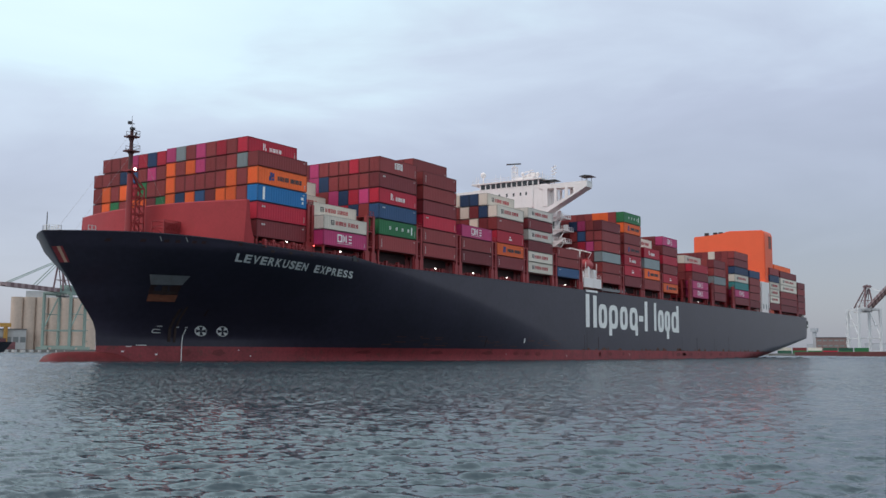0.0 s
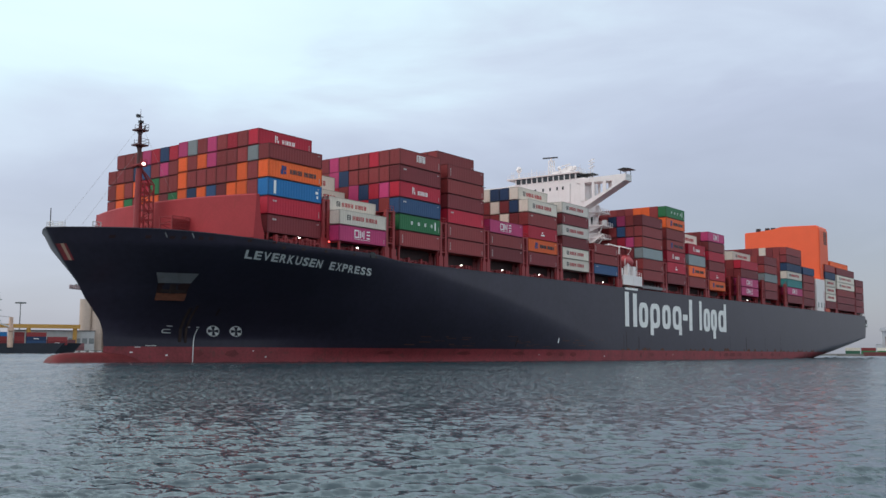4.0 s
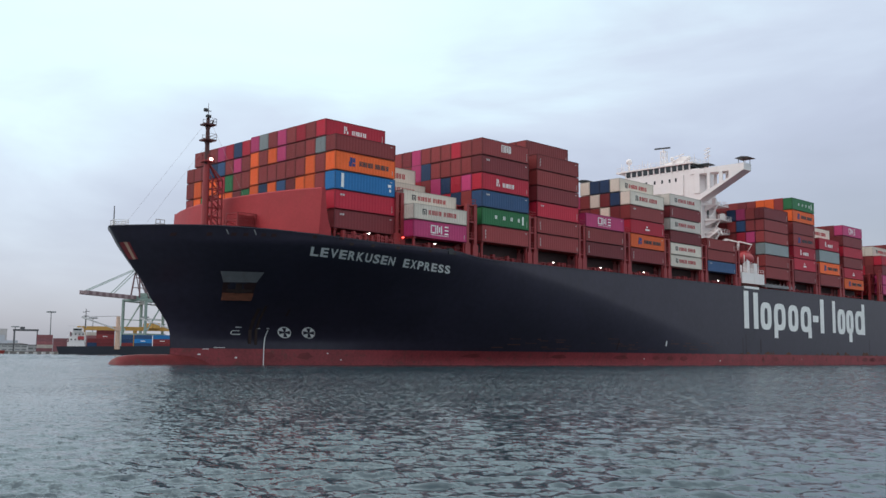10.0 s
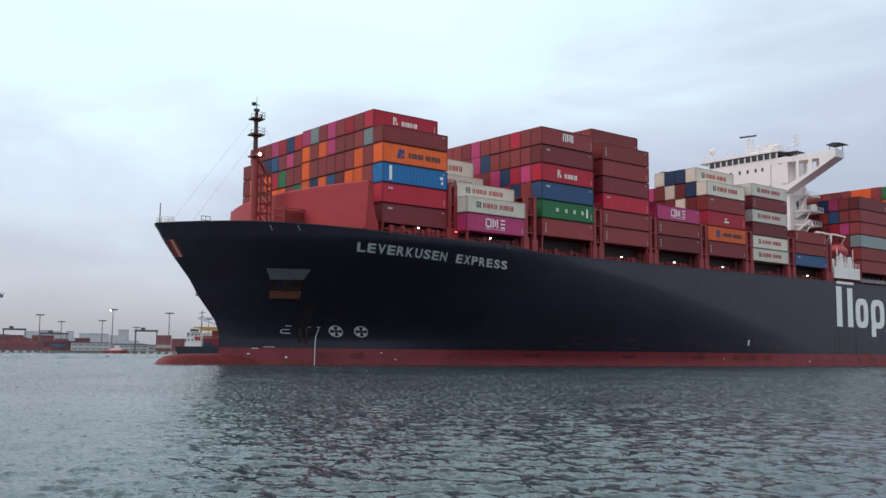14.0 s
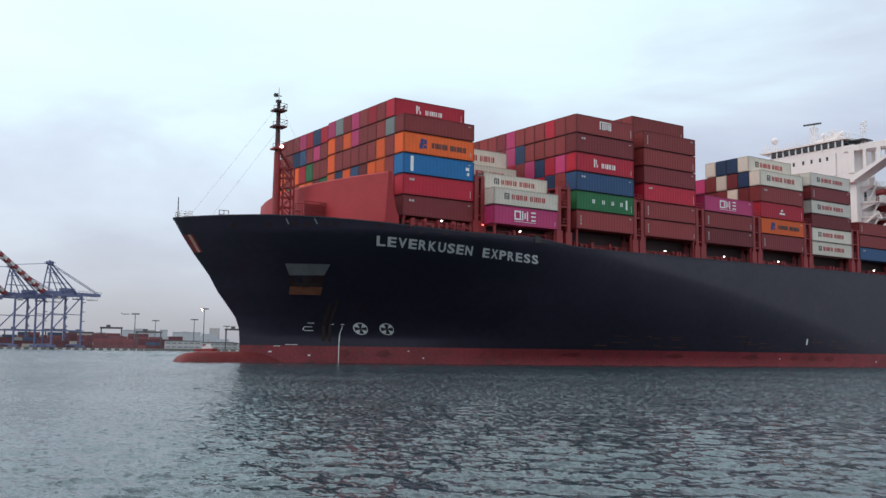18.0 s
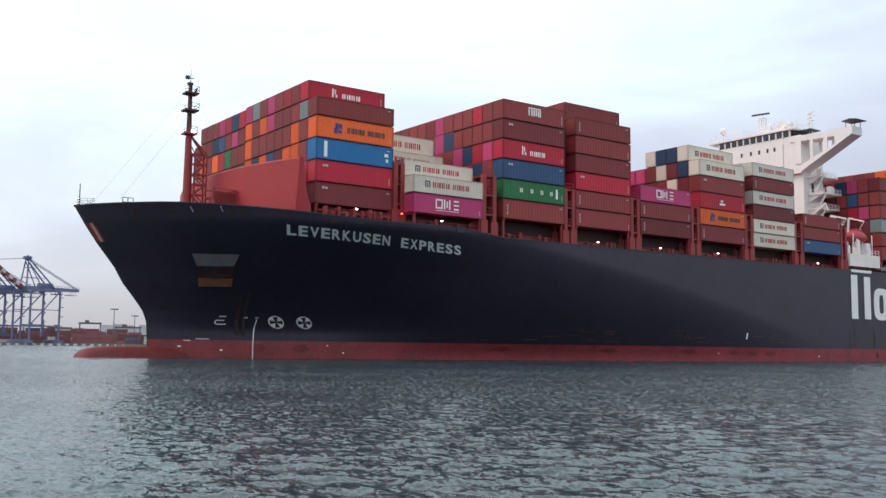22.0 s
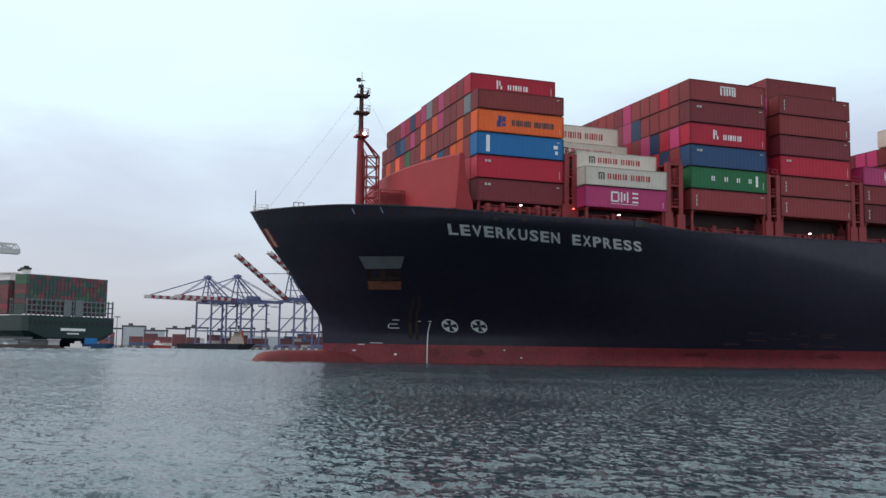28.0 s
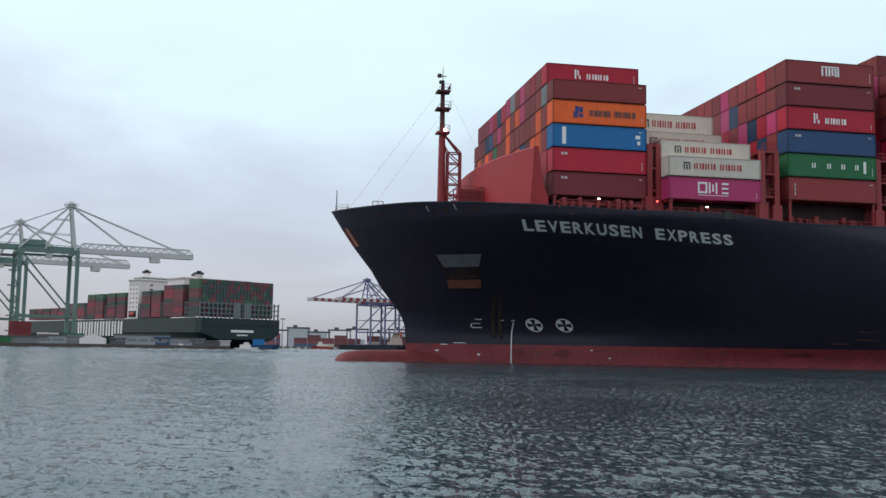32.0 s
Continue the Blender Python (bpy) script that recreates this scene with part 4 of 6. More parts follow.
    for x, z, yy in ((-12.0, 52.6, 2), (-11.3, 52.4, 2), (9.2, 52.6, 3), (12.4, 53.4, 3), (13.1, 53.8, 3), (-4.8, 52.4, 1), (-3.2, 52.2, 1)):
        bm = bmesh.new()
        tube(bm, (x, y0 + yy, 48.2 if x > 11 else 50.0), (x, y0 + yy, z), 0.1, 0.06, 6)
        if x > 11:
            for zz in (z - 2.2, z - 1.2, z - 0.3):
                beam(bm, (x - 0.5, y0 + yy, zz), (x + 0.5, y0 + yy, zz), 0.2)
        part("aerial", bm, ship_white, tower, "thin white signal mast")
    # lifeboat bay at the side
    boat = empty("lifeboat")
    boat.parent = ship
    bm = bmesh.new()
    ball(bm, (22.4, 149.6, 25.4), 1.45, 3.2, 1.5, 18, 12)
    part("boat_hull", bm, lifeboat_red, boat, "orange-red enclosed lifeboat", smooth=True)
    bm = bmesh.new()
    box(bm, 21.6, 23.2, 148.6, 150.6, 26.4, 27.1)
    part("boat_canopy", bm, lifeboat_red, boat)
    for y in (146.4, 152.8):
        bm = bmesh.new()
        beam(bm, (18.0, y, 20.0), (19.0, y, 30.0), 0.35)
        beam(bm, (19.0, y, 30.0), (22.4, y, 29.0), 0.3)
        beam(bm, (22.4, y, 29.0), (21.4, y, 27.5), 0.08)
        part("davit", bm, ship_white, boat, "white boat davit")
    bm = bmesh.new()
    box(bm, 21.5, 24.2, 144.3, 155.2, 19.2, 21.7)
    box(bm, 22.5, 23.6, 148.0, 149.2, 21.7, 25.2)
    box(bm, 22.3, 23.8, 151.0, 152.5, 21.7, 24.2)
    box(bm, 22.6, 23.2, 145.4, 146.2, 21.7, 23.5)
    tube(bm, (23.0, 153.3, 21.7), (23.0, 153.3, 23.4), 0.4, None, 10)
    for y in (147.0, 150.2, 153.8):
        beam(bm, (23.4, y, 21.7), (23.4, y, 26.0), 0.14)
    guard(bm, [(24.1, 144.4), (24.1, 155.1)], 21.7, 1.0, 0.07, 1.3, 2)
    part("embarkation_platform", bm, ship_white, ship, "white embarkation platform with tanks and rails")
    bm = bmesh.new()
    box(bm, 25.1, 25.6, 142.6, 149.6, 17.75, 18.3)
    part("side_bar", bm, mark_white, ship)
    bm = bmesh.new()
    box(bm, 22.9, 23.9, 156, 172, 18.9, 19.6)
    for i in range(8):
        beam(bm, (23.9, 156.5 + i * 2.1, 18.6), (23.9, 157.6 + i * 2.1, 19.9), 0.1)
    part("gangway", bm, mark_grey, ship, "grey stowed gangway along the deck edge")


superstructure()


def funnel_block():
    casing = empty("funnel")
    casing.parent = ship
    bm = bmesh.new()
    prism(bm, [(-6.8, 18), (23.4, 18), (23.4, 51.8), (22.6, 53.2), (8.5, 53.6), (4.5, 52.3), (-6.8, 52.0)], 320.0, 332.0)
    bmesh.ops.bevel(bm, geom=bm.edges[:], offset=0.35, segments=2, affect="EDGES")
    part("casing", bm, funnel_orange, casing, "tall bright orange funnel casing")
    bm = bmesh.new()
    for x in (-2.6, 1.2, 3.6):
        tube(bm, (x, 325, 52), (x, 325, 53.9), 1.0, 1.0, 12)
    part("exhaust_pipe", bm, black_steel, casing, "black exhaust outlets")
    bm = bmesh.new()
    for i in range(7):
        box(bm, 23.38, 23.5, 326, 330, 46.0 + i * 0.75, 46.45 + i * 0.75)
    part("louvre", bm, black_steel, casing, "dark louvres in the casing side")
    bm = bmesh.new()
    box(bm, 20.5, 23.9, 312.2, 323.6, 18.0, 31.2)
    part("engine_room_house", bm, ship_white, ship, "white engine casing house")
    bm = bmesh.new()
    for y in (314, 318, 321.5):
        box(bm, 23.88, 23.96, y, y + 1.0, 20.0, 22.0)
    part("casing_door", bm, mark_grey, ship)
    bm = bmesh.new()
    box(bm, 23.0, 23.9, 380.5, 382.8, 18.0, 21.2)
    part("stern_house", bm, ship_white, ship)
    # black block on the plating in place of the port's shaded inside
    bm = bmesh.new()
    box(bm, half(380, 15) - 0.5, half(380, 15) + 0.12, 378.8, 382.2, 13.8, 17.0)
    part("mooring_port", bm, black_steel, ship)
    bm = bmesh.new()
    box(bm, half(380, 15) + 0.12, half(380, 15) + 0.25, 379.4, 381.2, 14.2, 15.2)
    part("fairlead_frame", bm, mark_white, ship, "white fairlead at the stern mooring port")


funnel_block()


# ---- deck cargo ----
CW, GAP = 2.438, 2.53
MESHES = {}


def box_mesh(ln, h):
    """Corrugated steel shell of a shipping container, fore end at y = 0, standing on z = 0."""
    key = ("body", round(ln, 2), round(h, 2))
    if key not in MESHES:
        bm = bmesh.new()
        w = CW / 2 - 0.03
        n = int(ln / 0.30)
        for s in (1, -1):
            prev = None
            for i in range(n * 2 + 1):
                y = 0.12 + (ln - 0.24) * i / (n * 2)
                x = s * (w - (0.0 if (i // 2) % 2 else 0.02))
                row = [bm.verts.new((x, y, 0.14)), bm.verts.new((x, y, h - 0.1))]
                if prev:
                    bm.faces.new((prev[0], row[0], row[1], prev[1]))
                prev = row
        box(bm, -w, w, 0.06, ln - 0.06, h - 0.12, h - 0.03)
        box(bm, -w, w, 0.06, ln - 0.06, 0.06, 0.14)
        box(bm, -w, w, ln - 0.12, ln - 0.06, 0.1, h - 0.1)
        box(bm, -w, w, 0.05, 0.12, 0.1, h - 0.1)
        me = bpy.data.meshes.new("container_body")
        bm.to_mesh(me)
        bm.free()
        me.materials.append(BOX_MATS["b"])
        MESHES[key] = me
    return MESHES[key]


def frame_mesh(ln, h):
    key = ("frame", round(ln, 2), round(h, 2))
    if key not in MESHES:
        bm = bmesh.new()
        w = CW / 2
        for s in (1, -1):
            for y in (0.0, ln - 0.16):
                box(bm, s * w - (0.16 if s > 0 else 0), s * w + (0 if s > 0 else 0.16), y, y + 0.16, 0.03, h - 0.03)
            for z in (0.02, h - 0.12):
                box(bm, s * w - (0.07 if s > 0 else 0), s * w + (0 if s > 0 else 0.07), 0.16, ln - 0.16, z, z + 0.1)
        for y in (0.0, ln - 0.1):
            for z in (0.02, h - 0.14):
                box(bm, -w + 0.16, w - 0.16, y, y + 0.1, z, z + 0.12)
        me = bpy.data.meshes.new("container_frame")
        bm.to_mesh(me)
        bm.free()
        me.materials.append(BOX_MATS["b"])
        MESHES[key] = me
    return MESHES[key]


def door_mesh(h):
    key = ("door", round(h, 2))
    if key not in MESHES:
        bm = bmesh.new()
        for x0, x1 in ((-1.07, -0.015), (0.015, 1.07)):
            box(bm, x0, x1, -0.005, 0.05, 0.16, h - 0.16)
            for z in (0.75, h / 2, h - 0.8):
                box(bm, x0 + 0.05, x1 - 0.05, -0.03, 0.0, z - 0.05, z + 0.05)
        for x in (-0.8, -0.3, 0.3, 0.8):
            box(bm, x - 0.015, x + 0.015, -0.04, -0.01, 0.1, h - 0.1)
        me = bpy.data.meshes.new("container_door")
        bm.to_mesh(me)
        bm.free()
        me.materials.append(BOX_MATS["b"])
        MESHES[key] = me
    return MESHES[key]


def linked(name, me, mat, parent, label=""):
    ob = new(name, me)
    ob.parent = parent
    ob.material_slots[0].link = "OBJECT"
    ob.material_slots[0].material = mat
    return tagged(ob, label)


mark_faded = paint("mark_faded", (0.56, 0.53, 0.51), 0.6, vary=0.2, bump=0)
mark_red = paint("mark_red", (0.45, 0.03, 0.04), 0.5, bump=0)
mark_blue = paint("mark_blue", (0.02, 0.05, 0.22), 0.5, bump=0)
mark_dark = paint("mark_dark", (0.05, 0.05, 0.06), 0.5, bump=0)
HAUL = []      # (thing, place in the ship's space)


def mark(parent, name, rects, mat, ln, h, label=""):
    """Plain bars on the port side of a container; rects as fractions of length and height."""
    for a, b, c, d in rects:
        key = ("mark", mat.name, round((b - a) * ln, 2), round((d - c) * h, 2))
        if key not in MESHES:
            bm = bmesh.new()
            box(bm, CW / 2 - 0.04, CW / 2 + 0.012, 0, (b - a) * ln, 0, (d - c) * h)
            me = bpy.data.meshes.new(name)
            bm.to_mesh(me)
            bm.free()
            me.materials.append(mat)
            MESHES[key] = me
        ob = new(name, MESHES[key])
        ob.parent, ob.location = parent, (0, a * ln, c * h)
        tagged(ob, label)


def strokes(x0, cells, pitch, low, tall, wide=0.014, gaps=()):
    """A row of plain upright bars, two to a cell, that stand for writing."""
    out, x = [], x0
    for i in range(cells):
        if i in gaps:
            x += pitch * 0.6
        out += [(x, x + wide, low, tall), (x + pitch * 0.42, x + pitch * 0.42 + wide * (1.6 if i % 2 else 1.0), low, tall)]
        x += pitch
    return out


LOGOS = {
    "row_bars": lambda c, ln, h: (mark(c, "emblem", [(0.16, 0.23, 0.64, 0.70), (0.16, 0.172, 0.33, 0.70), (0.218, 0.23, 0.33, 0.70), (0.188, 0.202, 0.33, 0.58)], mark_dark, ln, h), mark(c, "brand_bar", strokes(0.27, 8, 0.062, 0.37, 0.67, 0.013, (4,)), mark_red, ln, h, "row of thin red bars")),
    "block_bars": lambda c, ln, h: (mark(c, "brand_bar", [(0.31, 0.327, 0.3, 0.8), (0.393, 0.41, 0.3, 0.8), (0.31, 0.41, 0.3, 0.38), (0.31, 0.41, 0.72, 0.8), (0.428, 0.445, 0.3, 0.8), (0.465, 0.482, 0.38, 0.72), (0.502, 0.519, 0.3, 0.8), (0.57, 0.64, 0.3, 0.38), (0.57, 0.64, 0.51, 0.59), (0.57, 0.64, 0.72, 0.8)], mark_white, ln, h, "white block bars"), mark(c, "small_bar", [(0.31, 0.64, 0.2, 0.225)], mark_white, ln, h)),
    "short_bars": lambda c, ln, h: (mark(c, "brand_bar", [(0.30, 0.318, 0.3, 0.75), (0.33, 0.345, 0.48, 0.72), (0.345, 0.365, 0.3, 0.46), *strokes(0.43, 4, 0.062, 0.3, 0.56, 0.015)], mark_white, ln, h, "short white bars"),),
    "emblem_row": lambda c, ln, h: (mark(c, "emblem", [(0.22, 0.262, 0.26, 0.52), (0.235, 0.275, 0.44, 0.76), (0.275, 0.32, 0.30, 0.44), (0.282, 0.318, 0.50, 0.74)], mark_blue, ln, h, "dark blue emblem"), mark(c, "brand_bar", strokes(0.39, 10, 0.047, 0.36, 0.62, 0.012, (5,)), mark_dark, ln, h, "row of thin dark bars")),
    "spaced_bars": lambda c, ln, h: (mark(c, "brand_bar", [(0.27, 0.283, 0.40, 0.62), (0.297, 0.31, 0.40, 0.62), (0.44, 0.453, 0.40, 0.62), (0.467, 0.48, 0.40, 0.62), (0.60, 0.613, 0.40, 0.62), (0.627, 0.64, 0.40, 0.62), (0.755, 0.768, 0.40, 0.62), (0.78, 0.793, 0.40, 0.62), (0.85, 0.88, 0.26, 0.78)], mark_white, ln, h, "white spaced bars"),),
    "tall_bars": lambda c, ln, h: (mark(c, "brand_bar", [(0.40, 0.60, 0.74, 0.80), (0.40, 0.42, 0.36, 0.72), (0.445, 0.465, 0.36, 0.72), (0.48, 0.50, 0.36, 0.72), (0.515, 0.535, 0.40, 0.72), (0.55, 0.57, 0.36, 0.72), (0.58, 0.60, 0.36, 0.72)], mark_white, ln, h, "white block bars"),),
    "upright_bar": lambda c, ln, h: (mark(c, "brand_bar", [(0.10, 0.14, 0.12, 0.88), (0.88, 0.93, 0.5, 0.66), (0.90, 0.93, 0.24, 0.4)], mark_white, ln, h, "upright white bar"),),
    "code": lambda c, ln, h: (mark(c, "code_bar", [(0.09, 0.115, 0.70, 0.80), (0.125, 0.155, 0.70, 0.80)], mark_faded, ln, h, "small white code bar"),),
    "upright_code": lambda c, ln, h: (mark(c, "code_bar", [(0.07, 0.081, 0.2, 0.36), (0.07, 0.081, 0.40, 0.54), (0.07, 0.081, 0.58, 0.72)], mark_faded, ln, h, "upright white code bar"),),
    "small_bars": lambda c, ln, h: (mark(c, "brand_bar", [(0.46, 0.50, 0.5, 0.62), (0.43, 0.55, 0.3, 0.42)], mark_white, ln, h, "small white bars"),),
}


def make_container(x, y, z, ln, h, code, door=False, logo="", group=""):
    c = tagged(empty("shipping_container"), BOX_COLORS[code][0] + " corrugated steel shipping container stacked on the ship's deck", "container", group or "deck cargo")
    mat = BOX_MATS[code]
    linked("body", box_mesh(ln, h), mat, c)
    linked("frame", frame_mesh(ln, h), SHADED_FRAME_MATS[code], c)
    if door:
        linked("door", door_mesh(h), mat, c)
    if logo:
        LOGOS[logo](c, ln, h)
    HAUL.append((c, pose(x, y, z)))
    return c


PORT = ["mruobx", "pw", "bgdrmb", "bbrmtb", "mbp", "morbw", "wwmsms", "dtt", "btytbm", "mrrtbog", "boyr", "orbrmp", "ppmr", "mbybm", "mpkwnmb", "mbbtn", "mwwwnb", "mmtwwm", "mmmtm"]
STACK = [  # containers high, by column from port
    [5] + [6] * 15 + [5], [2, 3, 3, 3, 4] + [5] * 14, [6] * 19, [6] + [7] * 18, [3] * 19, [5, 6, 6, 6, 6] + [5] * 14, [6] * 19, [3] * 19,
    [6] * 19, [7] * 19, [4] + [5] * 18, [6] * 19, [4] + [5] * 18, [5] * 19, [7] * 19, [5] * 19, [6] * 19, [6] + [7] * 18, [5] * 19,
]
FACES = {  # colours of the fore ends from port inwards, by bay and tier
    (0, 2): "uboomdonogmootgob", (0, 3): "obobbbbbotbgrobob", (0, 4): "bytbbpobobptdnbbt", (0, 5): "xrbrbpbyprnrpbbbx",
    (1, 1): "wwmb", (1, 2): "bwwwb", (1, 3): "bbbbws", (1, 4): "bbbbbwsw",
    (2, 5): "bbrbbbpmbtbmb", (2, 4): "mbbtbnpbmbtbb", (2, 3): "rprnpbrmbbmb", (2, 2): "dtnrb", (2, 1): "gbptn", (2, 0): "bbmnr",
    (3, 6): "xbbmbbbmbbb", (5, 5): "xwnnw", (5, 4): "wnmwb", (5, 3): "bmw", (6, 5): "ssms", (8, 5): "mtpnbmb", (8, 4): "tbdtbnb", (8, 3): "tprbtm", (9, 6): "gtoobmb", (9, 5): "otbmm",
    (10, 4): "xwbbmb", (12, 4): "xwwmbb", (14, 6): "bbmwbm", (17, 6): "xobwm",
}
LOGO_AT = {(0, 0, 0): "code", (0, 0, 1): "code", (0, 0, 2): "upright_bar", (0, 0, 3): "emblem_row", (0, 1, 5): "short_bars", (1, 0, 0): "block_bars", (1, 0, 1): "row_bars", (1, 1, 2): "row_bars", (1, 4, 3): "row_bars", (1, 5, 4): "row_bars",
           (2, 0, 0): "upright_code", (2, 0, 1): "spaced_bars", (2, 0, 2): "code", (2, 0, 3): "short_bars", (2, 0, 4): "code", (2, 0, 5): "tall_bars", (3, 0, 0): "upright_code", (3, 0, 1): "upright_code", (3, 0, 2): "code", (3, 0, 5): "upright_code", (4, 0, 2): "block_bars", (4, 0, 0): "upright_code",
           (4, 0, 1): "upright_code", (5, 0, 0): "upright_code", (5, 0, 1): "emblem_row", (5, 0, 2): "small_bars", (5, 0, 3): "code", (5, 0, 4): "row_bars", (5, 1, 5): "row_bars", (6, 0, 0): "row_bars", (6, 0, 1): "row_bars", (6, 0, 3): "row_bars", (6, 0, 5): "row_bars", (6, 0, 4): "upright_code",
           (7, 0, 0): "code", (7, 0, 2): "upright_code", (9, 0, 2): "short_bars", (9, 0, 3): "emblem_row", (9, 0, 5): "emblem_row", (9, 0, 1): "small_bars", (9, 0, 6): "spaced_bars", (10, 0, 1): "emblem_row", (10, 0, 3): "short_bars", (11, 0, 0): "emblem_row", (11, 0, 1): "small_bars", (11, 0, 5): "block_bars",
           (12, 0, 0): "block_bars", (12, 0, 1): "block_bars", (14, 0, 1): "block_bars", (14, 0, 3): "row_bars", (16, 0, 1): "row_bars", (16, 0, 2): "row_bars", (16, 0, 3): "row_bars", (17, 0, 3): "row_bars", (17, 0, 4): "row_bars", (10, 1, 4): "row_bars", (12, 1, 4): "row_bars"}


def load_cargo():
    rng = random.Random(11)
    fill_m = []
    codes = "mmmbbbbtrop"
    for i, (y, ln, z, pitch, cols) in enumerate(BAYS):
        for c in range(cols):
            x = (cols - 1) / 2 * GAP - c * GAP
            hi = STACK[i][c]
            side = STACK[i][c - 1] if c else 0
            ahead = 0
            if i:
                pc = BAYS[i - 1][4]
                cc = c - (19 - pc) // 2
                ahead = STACK[i - 1][cc] if 0 <= cc < pc else 0
            if i == 8:
                ahead = 2
            for k in range(hi):
                face = FACES.get((i, k), "")
                code = PORT[i][k] if c == 0 and k < len(PORT[i]) and PORT[i][k] != "x" else (face[c] if c < len(face) and face[c] != "x" else rng.choice(codes))
                th = TIERS[i][k] if i in TIERS else pitch
                zz = z + (sum(TIERS[i][:k]) if i in TIERS else k * pitch) - (0.28 if i == 0 and c > 8 else 0)      # standard boxes among high ones
                fore = (k >= ahead and i > 0) or (i == 0 and k >= 2)
                thing = c == 0 or k >= side or (fore and i < 9 and c < (17 if i == 0 else 14 if i == 2 else 11))
                if thing:
                    made = make_container(x, y, zz, ln, th - 0.12, code, fore, LOGO_AT.get((i, c, k), ""), "deck cargo of bay %d" % (i + 1))
                    if (c == 0 or k >= side) and code not in "ws" and i < 13:
                        mark(made, "code_bar", [(0.947, 0.953, 0.14, 0.4 + 0.1 * (k % 3))] if (i + k) % 2 else [(0.915, 0.95, 0.77, 0.81)], mark_faded, ln, th - 0.08)
                elif k == hi - 1 or c == cols - 1 or c < 5 or (i and k >= ahead - 2) or i == 0:
                    fill_m.append((x, y, zz, ln, th, code))
    # the inner boxes, of which little more than the roofs show
    bm = bmesh.new()
    order = sorted(set(m[5] for m in fill_m))
    me = bpy.data.meshes.new("inner_containers")
    verts, faces, mats = [], [], []
    for x, y, zz, ln, th, code in fill_m:
        n = len(verts)
        w, h = CW / 2, th - 0.03
        verts += [(x + a, y + b, zz + d) for a in (-w, w) for b in (0, ln) for d in (0.02, h)]
        faces += [tuple(n + q for q in f) for f in ((0, 1, 3, 2), (4, 6, 7, 5), (0, 4, 5, 1), (2, 3, 7, 6), (0, 2, 6, 4), (1, 5, 7, 3))]
        mats += [order.index(code)] * 6
    bm.free()
    me.from_pydata(verts, [], faces)
    for code in order:
        me.materials.append(BOX_MATS[code])
    me.polygons.foreach_set("material_index", mats)
    ob = tagged(new("inner_containers", me), "mixed shipping containers in the inner stacks of the ship", "containers", kind="stuff")
    HAUL.append((ob, pose(0, 0, 0)))


load_cargo()


# ---- the harbour round about ----
concrete = paint("concrete", (0.19, 0.18, 0.17), 0.85, vary=0.25, scale=0.05, dirt=(0.08, 0.07, 0.06), dirt_amount=0.6, streak=True, bump=0.05)
# crane blue lightened and dulled to carry the distance haze
crane_blue = paint("crane_blue", (0.15, 0.17, 0.30), 0.6, vary=0.12, scale=0.1)
crane_green = paint("crane_green", (0.13, 0.22, 0.19), 0.6, vary=0.15, scale=0.1)
# crane green with the haze of distance mixed into it
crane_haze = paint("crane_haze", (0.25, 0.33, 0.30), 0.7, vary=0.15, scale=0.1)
crane_rusty = paint("crane_rusty", (0.20, 0.12, 0.13), 0.7, vary=0.2, scale=0.1)
crane_pale = paint("crane_pale", (0.56, 0.57, 0.57), 0.6, vary=0.12, scale=0.1)
crane_white = paint("crane_white", (0.66, 0.67, 0.69), 0.6, vary=0.1, scale=0.1)
stripe_red = paint("stripe_red", (0.30, 0.05, 0.06), 0.6, vary=0.15, scale=0.1)
stripe_white = paint("stripe_white", (0.60, 0.58, 0.57), 0.6, vary=0.1, scale=0.1)
# haze_grey: wall colour paled to imitate the haze over distant blocks
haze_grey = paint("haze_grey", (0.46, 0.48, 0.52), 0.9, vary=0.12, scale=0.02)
silo_beige = paint("silo_beige", (0.56, 0.45, 0.38), 0.85, vary=0.12, scale=0.05, dirt=(0.3, 0.26, 0.22), dirt_amount=0.5, streak=True)
gantry_yellow = paint("gantry_yellow", (0.55, 0.30, 0.07), 0.6, vary=0.15, scale=0.1)
wall_pale = paint("wall_pale", (0.50, 0.51, 0.52), 0.8, vary=0.15, scale=0.05)
shed_grey = paint("shed_grey", (0.22, 0.24, 0.25), 0.85, vary=0.25, scale=0.2, dirt=(0.1, 0.07, 0.05), dirt_amount=0.5)
roof_dark = paint("roof_dark", (0.12, 0.12, 0.13), 0.8, vary=0.2, scale=0.1)
green_hull = paint("green_hull", (0.007, 0.030, 0.027), 0.45, vary=0.2, scale=0.05, dirt=(0.08, 0.07, 0.06), dirt_amount=0.4, streak=True)
dark_hull = paint("dark_hull", (0.03, 0.033, 0.045), 0.5, vary=0.2, scale=0.1)
tug_red = paint("tug_red", (0.42, 0.06, 0.05), 0.5, vary=0.15)
frame_grey = paint("frame_grey", (0.42, 0.42, 0.40), 0.6, vary=0.15, scale=0.1)


quay_brown = paint("quay_brown", (0.11, 0.085, 0.075), 0.9, vary=0.35, scale=0.08, dirt=(0.05, 0.035, 0.03), dirt_amount=0.7, bump=0.05)
boom_pink = paint("boom_pink", (0.34, 0.25, 0.26), 0.7, vary=0.2, scale=0.1)
shed_pale = paint("shed_pale", (0.34, 0.38, 0.42), 0.8, vary=0.2, scale=0.2, dirt=(0.14, 0.10, 0.08), dirt_amount=0.5, streak=True)


